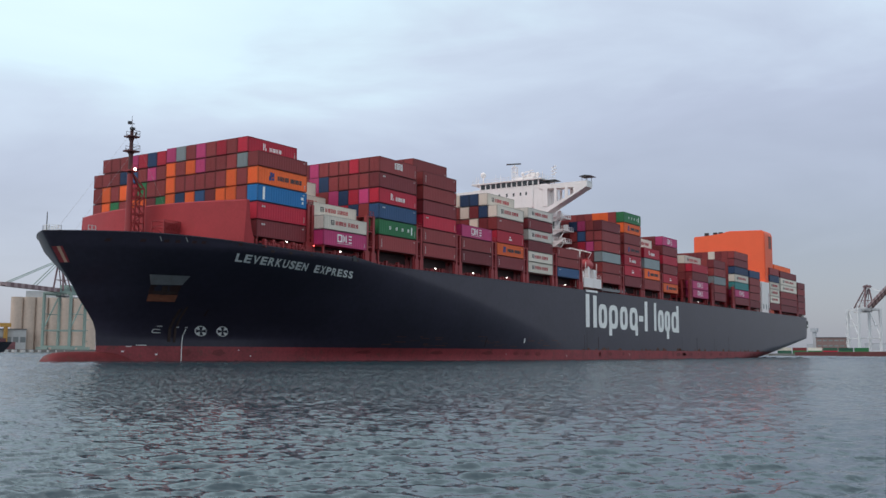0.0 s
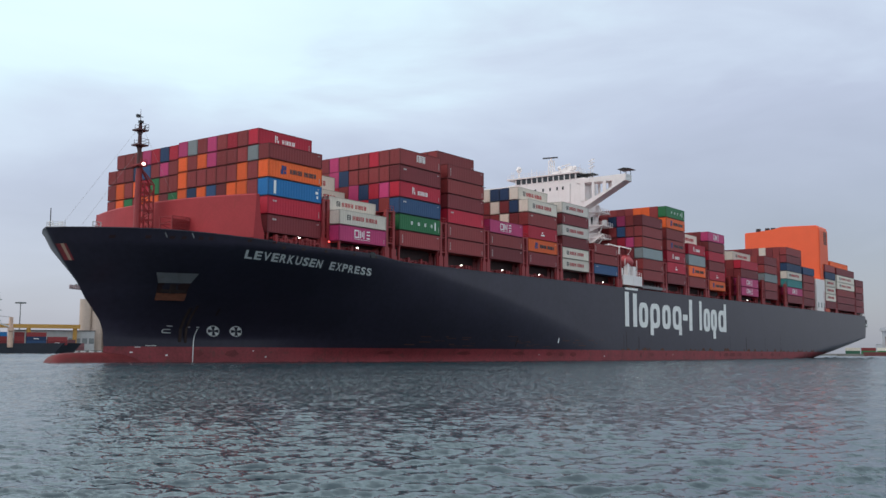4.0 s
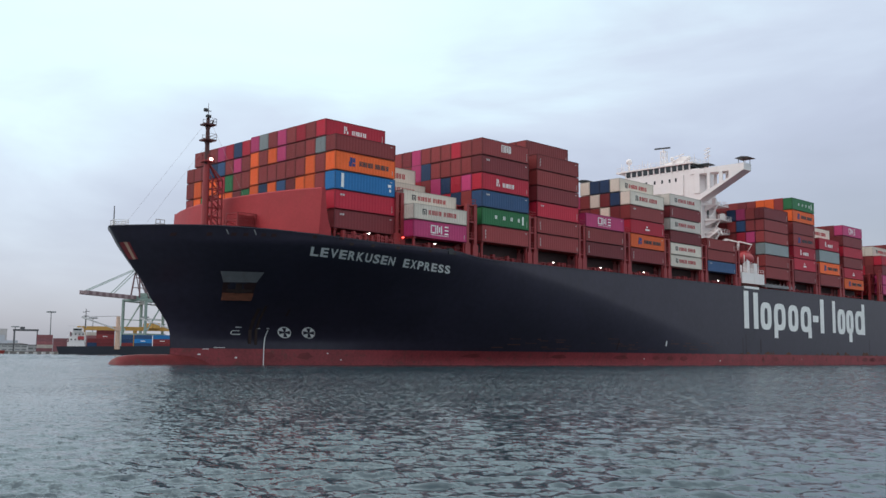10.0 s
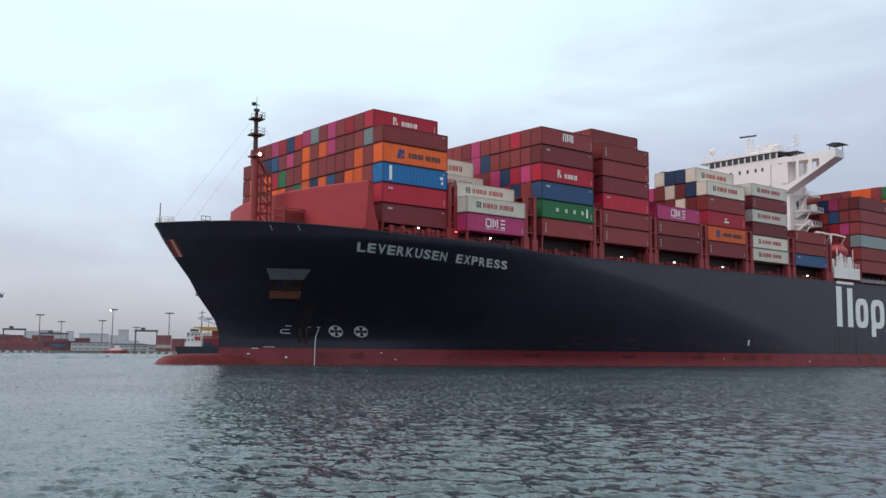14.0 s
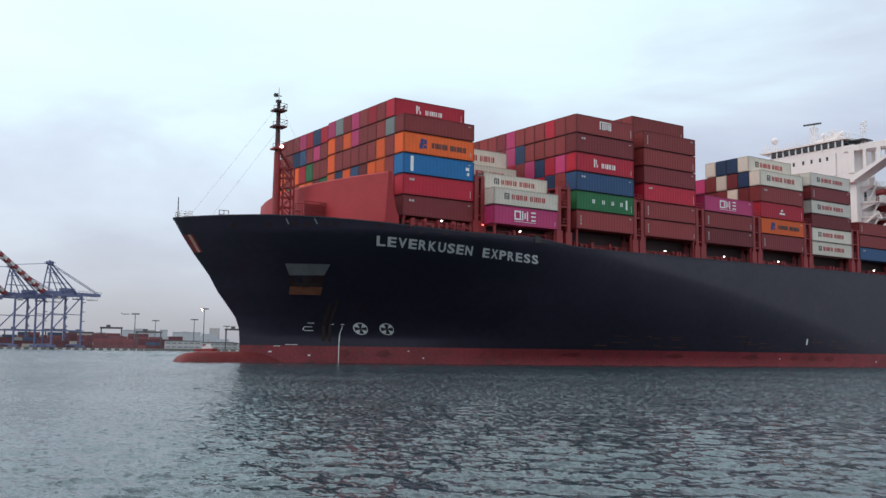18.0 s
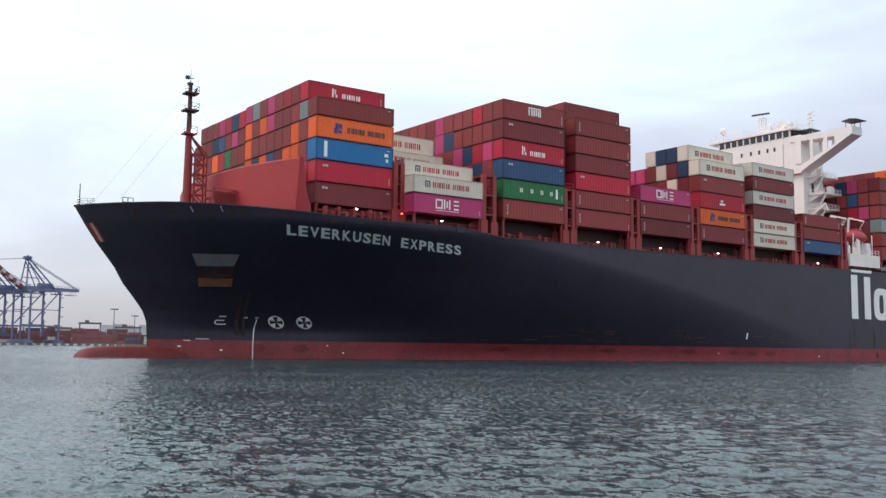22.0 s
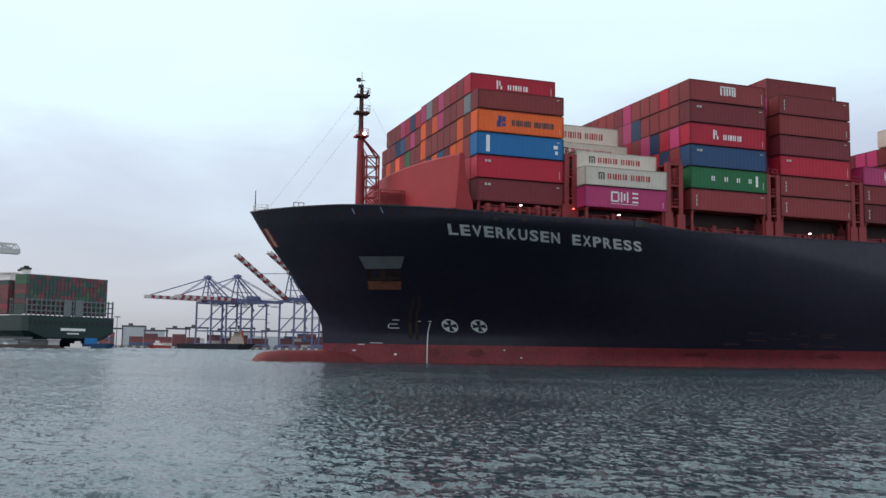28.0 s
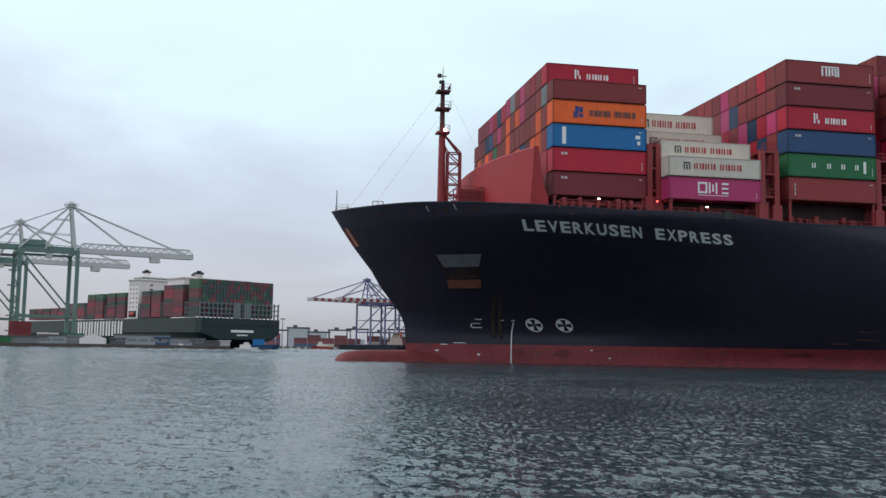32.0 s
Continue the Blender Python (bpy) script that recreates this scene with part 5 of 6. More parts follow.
def land(name, pts, top, label, mat=concrete):
    bm = bmesh.new()
    up = [bm.verts.new(polar(a, d, top)) for a, d in pts]
    dn = [bm.verts.new(polar(a, d, -2)) for a, d in pts]
    n = len(pts)
    bm.faces.new(up)
    for i in range(n):
        bm.faces.new((up[i], up[(i + 1) % n], dn[(i + 1) % n], dn[i]))
    ob = part(name, bm, mat)
    return tagged(ob, label, "quay", kind="structure")


FAR = [(46, 760), (57, 770), (66, 775), (67, 850), (76, 875), (83, 885), (90, 900), (95, 1250)]
quay_far = land("quay_far", FAR + [(95, 3600), (46, 3600)], 2.3, "long grey concrete container quay across the water")
quay_near = land("quay_near", [(92.8, 480), (93.2, 560), (98.5, 640), (101.5, 820), (128, 900), (128, 400)], 1.7, "low brown concrete dock with sheds and boats", quay_brown)
quay_side = land("quay_side", [(3, 960), (15.2, 940), (18, 3600), (-2, 3600)], 2.2, "distant container quay beyond the ship's stern")


def edge_at(az, line):
    return float(np.interp(az, [p[0] for p in line], [p[1] for p in line]))


def fenders():
    bm = bmesh.new()
    for a in np.arange(52, 90, 0.42):
        p = polar(a, edge_at(a, FAR) - 0.8)
        box(bm, p.x - 1.3, p.x + 1.3, p.y - 1.3, p.y + 1.3, 0.2, 1.9)
    ob = part("fenders", bm, stripe_white)
    tagged(ob, "pale tyre fenders along the far quay", "fenders", kind="stuff")


fenders()


def crane(az, d, face, body, boom_a, boom_b, girder=47.0, apex=72.0, gauge=30.0, reach=56.0, back=17.0, raised=0.0, wide=16.0, ground=2.2, label="", stout=1.5, head=None):
    """Ship-to-shore gantry crane: its own x runs out along the boom, its origin lies under the waterside legs. face: the yaw of the boom."""
    p = polar(az, d, ground)
    c = tagged(empty("gantry_crane", pose(p.x, p.y, p.z, 0, 0, face)), label, "crane", "quay cranes")
    w = wide / 2
    for x in (0, -gauge):
        for s in (1, -1):
            bm = bmesh.new()
            beam(bm, (x, s * w, 0), (x, s * w, girder), stout, stout * 0.8)
            part("leg", bm, body, c)
    bm = bmesh.new()
    for s in (1, -1):
        beam(bm, (-gauge, s * w, 14), (0, s * w, 14), 1.1)
        beam(bm, (0, s * w, 14.5), (-gauge, s * w, girder - 1), 0.8)
        beam(bm, (-gauge, s * w, girder - 1.2), (0, s * w, girder - 1.2), 1.3)
        if body is not crane_green:
            beam(bm, (-gauge, s * w, girder * 0.62), (0, s * w, girder * 0.62), 0.6)
    for x in (0, -gauge):
        beam(bm, (x, -w, 2.2), (x, w, 2.2), 1.4)
        beam(bm, (x, -w, 14), (x, w, 14), 1.0)
        beam(bm, (x, -w, girder - 0.6), (x, w, girder - 0.6), 1.4)
    part("portal_frame", bm, body, c)
    for x in (0, -gauge):
        for s in (1, -1):
            bm = bmesh.new()
            box(bm, x - 1.0, x + 1.0, s * w - 4.5, s * w + 4.5, 0, 2.0)
            part("bogie", bm, body, c)
    bm = bmesh.new()
    for s in (2.2, -2.2):
        box(bm, -gauge - back, 2.0, s - 0.7, s + 0.7, girder, girder + 2.6)
    for i in range(8):
        x = -gauge - back + i * (gauge + back) / 7
        box(bm, x - 0.4, x + 0.4, -2.2, 2.2, girder + 0.4, girder + 1.4)
    part("girder", bm, body, c)
    bm = bmesh.new()
    guard(bm, [(-gauge - back, 3.6), (0, 3.6)], girder + 2.6, 1.2, 0.25, 4.0, 1)
    part("walkway", bm, body, c)
    for z in range(0, 5):
        bm = bmesh.new()
        box(bm, -gauge - 2.6, -gauge - 0.6, w - 1.0, w + 1.6, 6 + z * 8, 6.6 + z * 8)
        part("stair_landing", bm, body, c)
    n_stairs = int((girder - 8) / 4)
    if n_stairs > 0:
        bm = bmesh.new()           # zigzag stairs up the landside leg
        for i in range(n_stairs):
            a, b = (-gauge - 3.0, -gauge - 0.8) if i % 2 else (-gauge - 0.8, -gauge - 3.0)
            beam(bm, (a, -w - 0.9, 6 + i * 4), (b, -w - 0.9, 10 + i * 4), 0.55)
            box(bm, b - 0.9, b + 0.9, -w - 1.5, -w - 0.2, 9.8 + i * 4, 10.2 + i * 4)
        part("stairs", bm, body, c)
    # boom, in painted lengths
    swing = Matrix.Translation((2.0, 0, girder + 1.3)) @ pose(0, 0, 0, 0, -raised, 0)
    n = 1 if boom_a is boom_b else 16
    for i in range(n):
        bm = bmesh.new()
        a, b = reach * i / n, reach * (i + 1) / n
        for s in (2.0, -2.0):
            box(bm, a, b, s - 0.6, s + 0.6, -1.4, 1.4, swing)
        for k in range(max(1, 14 // n)):
            x = a + (b - a) * (k + 1) / max(1, 14 // n)
            box(bm, x - 0.5, x, -2.0, 2.0, -0.6, 0.6, swing)
        if n == 1:       # open truss over the boom
            for k in range(14):
                x = reach * k / 14
                for s in (2.0, -2.0):
                    beam(bm, swing @ Vector((x, s, 1.2)), swing @ Vector((x + reach / 28, s, 4.0)), 0.4)
                    beam(bm, swing @ Vector((x + reach / 28, s, 4.0)), swing @ Vector((x + reach / 14, s, 1.2)), 0.4)
            for s in (2.0, -2.0):
                beam(bm, swing @ Vector((reach / 28, s, 4.0)), swing @ Vector((reach * 27 / 28, s, 4.0)), 0.5)
            box(bm, reach * 0.62, reach * 0.70, -2.6, 2.6, -4.2, -1.2, swing)
        part("boom" if n == 1 else "boom_section", bm, boom_b if i % 2 else boom_a, c, "" if n == 1 else "painted length of the boom")
    # A-frame and stays
    top = Vector((-gauge * 0.10, 0, apex))
    bm = bmesh.new()
    for s in (1, -1):
        beam(bm, (0, s * 4.0, girder + 1), top + Vector((0, s * 1.6, 0)), 1.1)
        beam(bm, (-gauge, s * 4.0, girder + 1), top + Vector((0, s * 1.6, 0)), 0.9)
        beam(bm, (-gauge * 0.55, s * 4.0, girder + 1), top + Vector((0, s * 1.6, -3)), 0.6)
    box(bm, top.x - 2.2, top.x + 2.2, -2.6, 2.6, apex - 0.8, apex + 0.8)
    box(bm, top.x - 0.6, top.x + 0.6, -0.6, 0.6, apex, apex + 2.5)
    for s in (1, -1):       # sheave housings and their railing
        tube(bm, (top.x - 1.4, s * 2.2, apex + 0.9), (top.x + 1.4, s * 2.2, apex + 0.9), 1.0, None, 8)
    guard(bm, [(top.x - 3, 3.0), (top.x + 3, 3.0), (top.x + 3, -3.0), (top.x - 3, -3.0), (top.x - 3, 3.0)], apex - 0.4, 1.4, 0.18, 3.0, 1)
    for f in (0.35, 0.68):
        for s in (1, -1):
            pa, pb = Vector((0, s * 4.0, girder + 1)).lerp(top + Vector((0, s * 1.6, 0)), f), Vector((-gauge, s * 4.0, girder + 1)).lerp(top + Vector((0, s * 1.6, 0)), f)
            beam(bm, pa, pb, 0.35)
        beam(bm, Vector((0, 4.0, girder + 1)).lerp(top + Vector((0, 1.6, 0)), f), Vector((0, -4.0, girder + 1)).lerp(top + Vector((0, -1.6, 0)), f), 0.4)
    part("apex_frame", bm, head or body, c)
    for s in (1.4, -1.4):
        ends = [swing @ Vector((reach * f, s, 1.0)) for f in ((0.45, 0.95) if not raised else (0.55,))] + [Vector((-gauge - back + 1, s, girder + 2.6))]
        for e in ends:
            bm = bmesh.new()
            beam(bm, top + Vector((0, s, 0)), e, 0.45)
            part("stay", bm, boom_b if boom_a is boom_b else body, c)
    bm = bmesh.new()
    box(bm, -gauge + 2, -gauge + 13, -3.4, 3.4, girder + 2.7, girder + 5.6)
    part("machinery_house", bm, body, c)
    bm = bmesh.new()
    box(bm, -gauge * 0.5, -gauge * 0.5 + 3, -1.6, 1.6, girder - 3.6, girder - 0.8)
    part("operator_cab", bm, stripe_white, c)
    for x in (-gauge - back + 3, -gauge - back + 18):      # slung working platforms under the backreach
        bm = bmesh.new()
        box(bm, x, x + 8, -3.0, 3.0, girder - 3.4, girder - 2.6)
        for dx in (0.3, 7.7):
            for y in (-2.8, 2.8):
                beam(bm, (x + dx, y, girder - 2.6), (x + dx, y, girder + 0.2), 0.25)
        part("slung_platform", bm, stripe_white if x < -gauge - back + 5 else roof_dark, c)
    return c


# yaw of a boom that points to the left of the picture at azimuth a is 180 + a
for az, d, raised, girder, apex in ((85.25, 905, 0, 40.2, 61.6), (83.6, 900, 0, 40.8, 63.0), (80.6, 890, 32, 42.5, 66.5), (78.72, 880, 32, 44.5, 70.0)):
    crane(az, d, 180 + az + 40, crane_blue, stripe_red, stripe_white, girder, apex, 30, 61 if raised == 0 else 66, 27, raised, 20, label="blue ship-to-shore gantry crane with a red and white boom", stout=1.35)
crane(62.95, 800, 180 + 63 + 57, crane_haze, crane_rusty, boom_pink, 41, 65.5, 25, 64, 12, 0, 20, label="hazed green gantry crane behind a moored feeder ship", stout=1.9, head=crane_rusty)
crane(55.0, 772, 180 + 55 + 60, crane_haze, crane_rusty, boom_pink, 42, 66, 21, 66, 8, 0, 21, label="hazed green gantry crane in front of grain silos", stout=1.9, head=crane_rusty)
crane(101.4, 560, 101.4 + 10, crane_green, crane_pale, crane_pale, 48.4, 73.5, 28, 62, 26, 0, 22, 1.7, "large grey-green gantry crane reaching over a moored ship", 1.9, head=crane_pale)
crane(103.95, 648, 103.95 + 10, crane_green, crane_pale, crane_pale, 48.4, 73, 28, 62, 26, 0, 22, 1.7, "large grey-green gantry crane reaching over a moored ship", 1.9, head=crane_pale)
crane(10.05, 965, 10.2 - 63, crane_white, crane_rusty, boom_pink, 41, 60, 20, 50, 6, 24, 20, stout=2.2, head=crane_rusty, label="white gantry crane with a red and white boom")


def silos():
    s = tagged(empty("grain_silos"), "row of tall beige concrete grain silos with a white headhouse", "silo")
    for i in range(7):
        for j in range(2):
            p = polar(57.0 - 0.62 * i, 835 + 9 * j)
            bm = bmesh.new()
            tube(bm, (p.x, p.y, 2), (p.x, p.y, 43), 4.6, None, 20)
            part("silo", bm, silo_beige, s)
    a, b = polar(56.6, 838), polar(54.6, 838)
    bm = bmesh.new()
    beam(bm, (a.x, a.y, 45.5), (b.x, b.y, 45.5), 8, 5)
    part("headhouse", bm, wall_pale, s)


silos()


def hull_of(bm, ln, w, h, rake=6.0):
    """A plain moored hull along its own x, bow at +ln/2."""
    for s in (0,):
        pts = [(-ln / 2, w / 2), (ln / 2 - rake * 2, w / 2), (ln / 2, 0), (ln / 2 - rake * 2, -w / 2), (-ln / 2, -w / 2)]
        low = [(x - (rake if x > 0 else -2), y * 0.9) for x, y in pts]
        up = [bm.verts.new((x, y, h + (0.25 * h if x > ln / 2 - rake * 2.5 else 0))) for x, y in pts]
        dn = [bm.verts.new((x, y, -1.0)) for x, y in low]
        bm.faces.new(up)
        for i in range(5):
            bm.faces.new((up[i], up[(i + 1) % 5], dn[(i + 1) % 5], dn[i]))


def far_box(parent, x, y, z, ln, w, h, code, m=None):
    bm = bmesh.new()
    box(bm, x, x + ln, y - w / 2, y + w / 2, z, z + h)
    return part("container", bm, BOX_MATS[code], parent)


def feeder():
    p = polar(62.0, 700)
    f = tagged(empty("feeder_ship", pose(p.x, p.y, 0, 0, 0, 62.0)), "small dark-hulled feeder ship with containers moored at the quay", "ship")
    bm = bmesh.new()
    hull_of(bm, 119, 17, 5.6)
    part("hull", bm, dark_hull, f)
    bm = bmesh.new()
    box(bm, -53, -42, -7, 7, 5.4, 8.6)
    box(bm, -52, -42.5, -7, 7, 8.6, 12.2)
    box(bm, -50.5, -43, -6.5, 6.5, 12.2, 15.4)
    box(bm, -49.5, -44, -8, 8, 15.4, 18.2)
    for z in (8.6, 12.2, 15.4, 18.2):
        guard(bm, [(-53, -7.2), (-41.8, -7.2)], z, 1.0, 0.15, 2.5, 1)
    part("superstructure", bm, ship_white, f)
    for x in (-51, -48.5, -46, -43.8):
        for z in (9.7, 13.2):
            bm = bmesh.new()
            box(bm, x, x + 0.9, -7.12, -6.4, z, z + 1.0)
            part("window", bm, window_glass, f)
    bm = bmesh.new()
    box(bm, -49.4, -44.1, -8.1, -7.9, 16.2, 17.4)
    part("wheelhouse_windows", bm, window_glass, f)
    bm = bmesh.new()
    box(bm, -46.5, -42.6, -7.6, -6.9, 10.2, 12.4)
    part("rescue_boat", bm, lifeboat_red, f)
    bm = bmesh.new()
    tube(bm, (-42.5, 0, 18), (-42.5, 0, 31), 0.45, 0.2, 8)
    beam(bm, (-44.6, 0, 28.6), (-40.4, 0, 29.4), 0.4)
    beam(bm, (-43.9, 0, 26.2), (-41.0, 0, 26.2), 0.3)
    part("mast", bm, black_steel, f)
    post_peach = paint("post_peach", (0.62, 0.42, 0.32), 0.6, vary=0.2, dirt=(0.3, 0.2, 0.15), dirt_amount=0.5, streak=True)
    for x, top in ((-21.5, 26.0), (15.4, 23.4)):
        bm = bmesh.new()
        tube(bm, (x, -8.4, 4), (x, -8.4, top), 1.75, 1.25, 14)
        box(bm, x - 1.9, x + 1.9, -10.3, -6.6, top * 0.62, top * 0.72)
        part("crane_post", bm, post_peach, f, "peach-coloured deck crane post")
        bm = bmesh.new()
        beam(bm, (x, -9, 17), (x - 23, -9, 25), 1.0)
        part("crane_jib", bm, stripe_white, f)
        bm = bmesh.new()
        beam(bm, (x, -9, top), (x - 23, -9, 25.4), 0.25)
        part("jib_wire", bm, rope_grey, f)
    plan = [(-40.5, 6, "nm", 2), (-35, 11.2, "mmbm", 4), (-19, 7.4, "bnd", 3), (-10.9, 11.6, "dud", 3), (1.2, 12.4, "mbu", 3), (17.8, 6.0, "mbm", 3), (25, 12.0, "dnb", 3), (38, 12.0, "mb", 2)]
    for x, ln, cs, hi in plan:
        for k in range(hi):
            for y in (-6.2, -3.7, 0.8):
                far_box(f, x, y, 5.6 + 2.75 * k, ln, 2.42, 2.7, cs[(k + (1 if y > 0 else 0)) % len(cs)])
        if ln > 11:        # pale writing bars on the side
            bm = bmesh.new()
            box(bm, x + ln * 0.36, x + ln * 0.62, -7.46, -7.38, 5.6 + 2.75 * (hi - 2) + 1.1, 5.6 + 2.75 * (hi - 2) + 1.6)
            part("brand_mark", bm, mark_white, f)


feeder()


def moored_bulker():
    p = polar(84.5, 868)
    f = tagged(empty("moored_coaster", pose(p.x, p.y, 0, 0, 0, 84)), "low dark coaster with a white deckhouse moored under the blue cranes", "ship")
    bm = bmesh.new()
    hull_of(bm, 66, 13, 4.0)
    part("hull", bm, dark_hull, f)
    bm = bmesh.new()
    box(bm, 10, 23, -5.5, 5.5, 4.0, 7.2)
    box(bm, 12, 22.5, -5.2, 5.2, 7.2, 10.2)
    box(bm, 13.5, 21, -4.6, 4.6, 10.2, 13)
    box(bm, 14.5, 20, -6, 6, 13, 15.4)
    for z in (7.2, 10.2, 13):
        guard(bm, [(10.5, -5.6), (23, -5.6)], z, 1.0, 0.15, 2.5, 1)
    part("deckhouse", bm, silo_beige, f)
    bm = bmesh.new()
    box(bm, 14.6, 19.9, -6.1, -5.9, 13.7, 14.8)
    part("wheelhouse_windows", bm, window_glass, f)
    bm = bmesh.new()
    box(bm, 20.2, 22.6, -2, 2, 10, 16.5)
    part("funnel", bm, tug_red, f)
    bm = bmesh.new()
    tube(bm, (17, 0, 14), (17, 0, 20), 0.4, None, 6)
    part("mast", bm, stripe_white, f)


moored_bulker()


def tug(az, d, yaw, k=1.0):
    p = polar(az, d)
    t = tagged(empty("tugboat", pose(p.x, p.y, 0, 0, 0, yaw)), "red and white harbour tugboat", "boat", "small harbour craft")
    bm = bmesh.new()
    hull_of(bm, 28 * k, 8.5 * k, 3.2 * k, 3 * k)
    part("hull", bm, tug_red, t)
    bm = bmesh.new()
    box(bm, -4 * k, 7 * k, -3 * k, 3 * k, 3.2 * k, 6.2 * k)
    box(bm, 0, 5 * k, -2.4 * k, 2.4 * k, 6.2 * k, 9.2 * k)
    part("wheelhouse", bm, ship_white, t)
    bm = bmesh.new()
    tube(bm, (2 * k, 0, 9 * k), (2 * k, 0, 14 * k), 0.3 * k, None, 6)
    part("mast", bm, tug_red, t)
    bm = bmesh.new()
    tube(bm, (-3 * k, 0, 6 * k), (-3 * k, 0, 9 * k), 0.9 * k, None, 8)
    part("funnel", bm, tug_red, t)


tug(70.1, 840, 74, 0.72)
tug(87.6, 850, -92, 0.7)


def stacks():
    """Ranks of containers on the far quay: the front rank as things, the rest behind joined."""
    rng = random.Random(5)
    yards = [(64.6, 68.6, 865, 6), (71.4, 81.4, 905, 4), (72.5, 81.0, 960, 5), (81.6, 85.2, 935, 4), (85.4, 89.6, 930, 4), (90.0, 92.4, 1290, 6), (57.0, 60.5, 800, 3)]
    codes = "mmmbmmbmtmmmbmmdmmbmw"
    front = []
    for a0, a1, d, hi in yards:
        a = a0
        while a + math.degrees(12.8 / d) < a1:
            short = rng.random() < 0.35
            step = math.degrees((6.4 if short else 12.5) / d)
            top = hi - (1 if rng.random() < 0.35 else 0) - (1 if rng.random() < 0.2 else 0)
            for k in range(max(1, top)):
                front.append((a, d, 2.3 + 2.7 * k, rng.choice(codes), short))
            a += step
    meshes = {}
    for a, d, z, code, short in front:
        if short not in meshes:
            bm = bmesh.new()
            box(bm, 0, 6.06 if short else 12.19, -1.22, 1.22, 0, 2.7)
            me = bpy.data.meshes.new("far_container")
            bm.to_mesh(me)
            bm.free()
            me.materials.append(BOX_MATS["b"])
            meshes[short] = me
        p = polar(a, d, z)
        ob = new("yard_container", meshes[short])
        ob.material_slots[0].link = "OBJECT"
        ob.material_slots[0].material = HAZED_BOX_MATS[code]
        ob.matrix_world = pose(p.x, p.y, p.z, 0, 0, a + 180)
        tagged(ob, BOX_COLORS[code][0] + " shipping container stacked in the quay yard", "container", "quay yard containers")


stacks()


def yard_gantry(az, d, w=22.0, h=17.0):
    p = polar(az, d, 2.3)
    g = tagged(empty("yard_gantry", pose(p.x, p.y, p.z, 0, 0, az + 180)), "dark rubber-tyred yard gantry crane over container stacks", "crane", "yard gantries")
    for x in (0, w):
        bm = bmesh.new()
        for y in (-4, 4):
            beam(bm, (x, y, 0), (x, y, h), 0.9)
        beam(bm, (x, -4.5, 1.0), (x, 4.5, 1.0), 1.2)
        part("leg", bm, roof_dark, g)
    bm = bmesh.new()
    for y in (-4, 4):
        beam(bm, (-1, y, h), (w + 1, y, h), 1.4)
    part("top_girder", bm, roof_dark, g)
    bm = bmesh.new()
    box(bm, w * 0.55, w * 0.75, -4.6, 4.6, h + 0.6, h + 2.6)
    part("trolley", bm, roof_dark, g)


for a, d in ((76.2, 915), (74.7, 915), (72.6, 905), (67.9, 872), (89.6, 960), (87.2, 965), (86.0, 975), (82.4, 960), (79.4, 935), (81.0, 950), (83.7, 955), (85.0, 960), (88.4, 955), (90.7, 1000), (77.6, 930)):
    yard_gantry(a, d, 16 + (a * 37) % 9, 12.5 + (a * 53) % 6)


def light_mast(az, d, top, lit=False):
    p = polar(az, d)
    m = tagged(empty("light_mast", pose(p.x, p.y, 2.2)), "tall grey yard floodlight mast" + (" with its lamps lit" if lit else ""), "lamp", "yard floodlights")
    bm = bmesh.new()
    tube(bm, (0, 0, 0), (0, 0, top), 0.55, 0.3, 8)
    part("pole", bm, frame_grey, m)
    bm = bmesh.new()
    box(bm, -3.0, 3.0, -3.0, 3.0, top - 0.2, top + 0.8)
    part("lamp_ring", bm, frame_grey, m)
    if lit:
        bm = bmesh.new()
        ball(bm, (0.8, -2.6, top - 0.2), 0.9, 0.7, 0.9, 10, 8)
        part("lamp", bm, lamp_warm, m)


for a, d, e, lit in ((60.3, 820, 2.58, False), (67.25, 900, 2.18, False), (70.27, 900, 2.32, True), (69.0, 1100, 1.35, False), (74.0, 940, 1.95, False), (62.4, 950, 2.0, False), (70.8, 1000, 1.7, False), (89.9, 1100, 1.6, False), (72.9, 1050, 1.6, False), (65.1, 960, 1.9, False)):
    light_mast(a, d, d * math.tan(radians(e)) - 1, lit)


def building(az, d, w, dep, h, mat, label, storeys=0, yaw=None, base=2.2):
    p = polar(az, d, base)
    b = tagged(empty("building", pose(p.x, p.y, p.z, 0, 0, az if yaw is None else yaw)), label, "building", "harbour buildings")
    bm = bmesh.new()
    box(bm, -w / 2, w / 2, 0, dep, 0, h)
    part("wall", bm, mat, b)
    bm = bmesh.new()
    box(bm, -w / 2 - 0.5, w / 2 + 0.5, -0.5, dep + 0.5, h, h + 0.6)
    part("roof", bm, roof_dark if storeys else mat, b)
    for k in range(storeys):
        z = h * (k + 0.35) / storeys
        n = max(3, int(w / 5))
        for i in range(n):
            x = -w / 2 + (i + 0.2) * w / n
            bm = bmesh.new()
            box(bm, x, x + w / n * 0.75, -0.15, 0.1, z, z + h / storeys * 0.28)
            part("window", bm, shed_grey, b)
    return b


building(71.4, 885, 30, 12, 6.6, wall_pale, "low pale terminal office with dark window bands", 2)
building(69.35, 885, 30, 12, 5.6, wall_pale, "low pale terminal office with dark window bands", 2)
building(67.9, 880, 14, 10, 5, wall_pale, "small pale quay shed", 1)
rngb = random.Random(8)
# warmer wall tone, likewise paled for haze
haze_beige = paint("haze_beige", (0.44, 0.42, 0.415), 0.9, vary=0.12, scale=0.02)
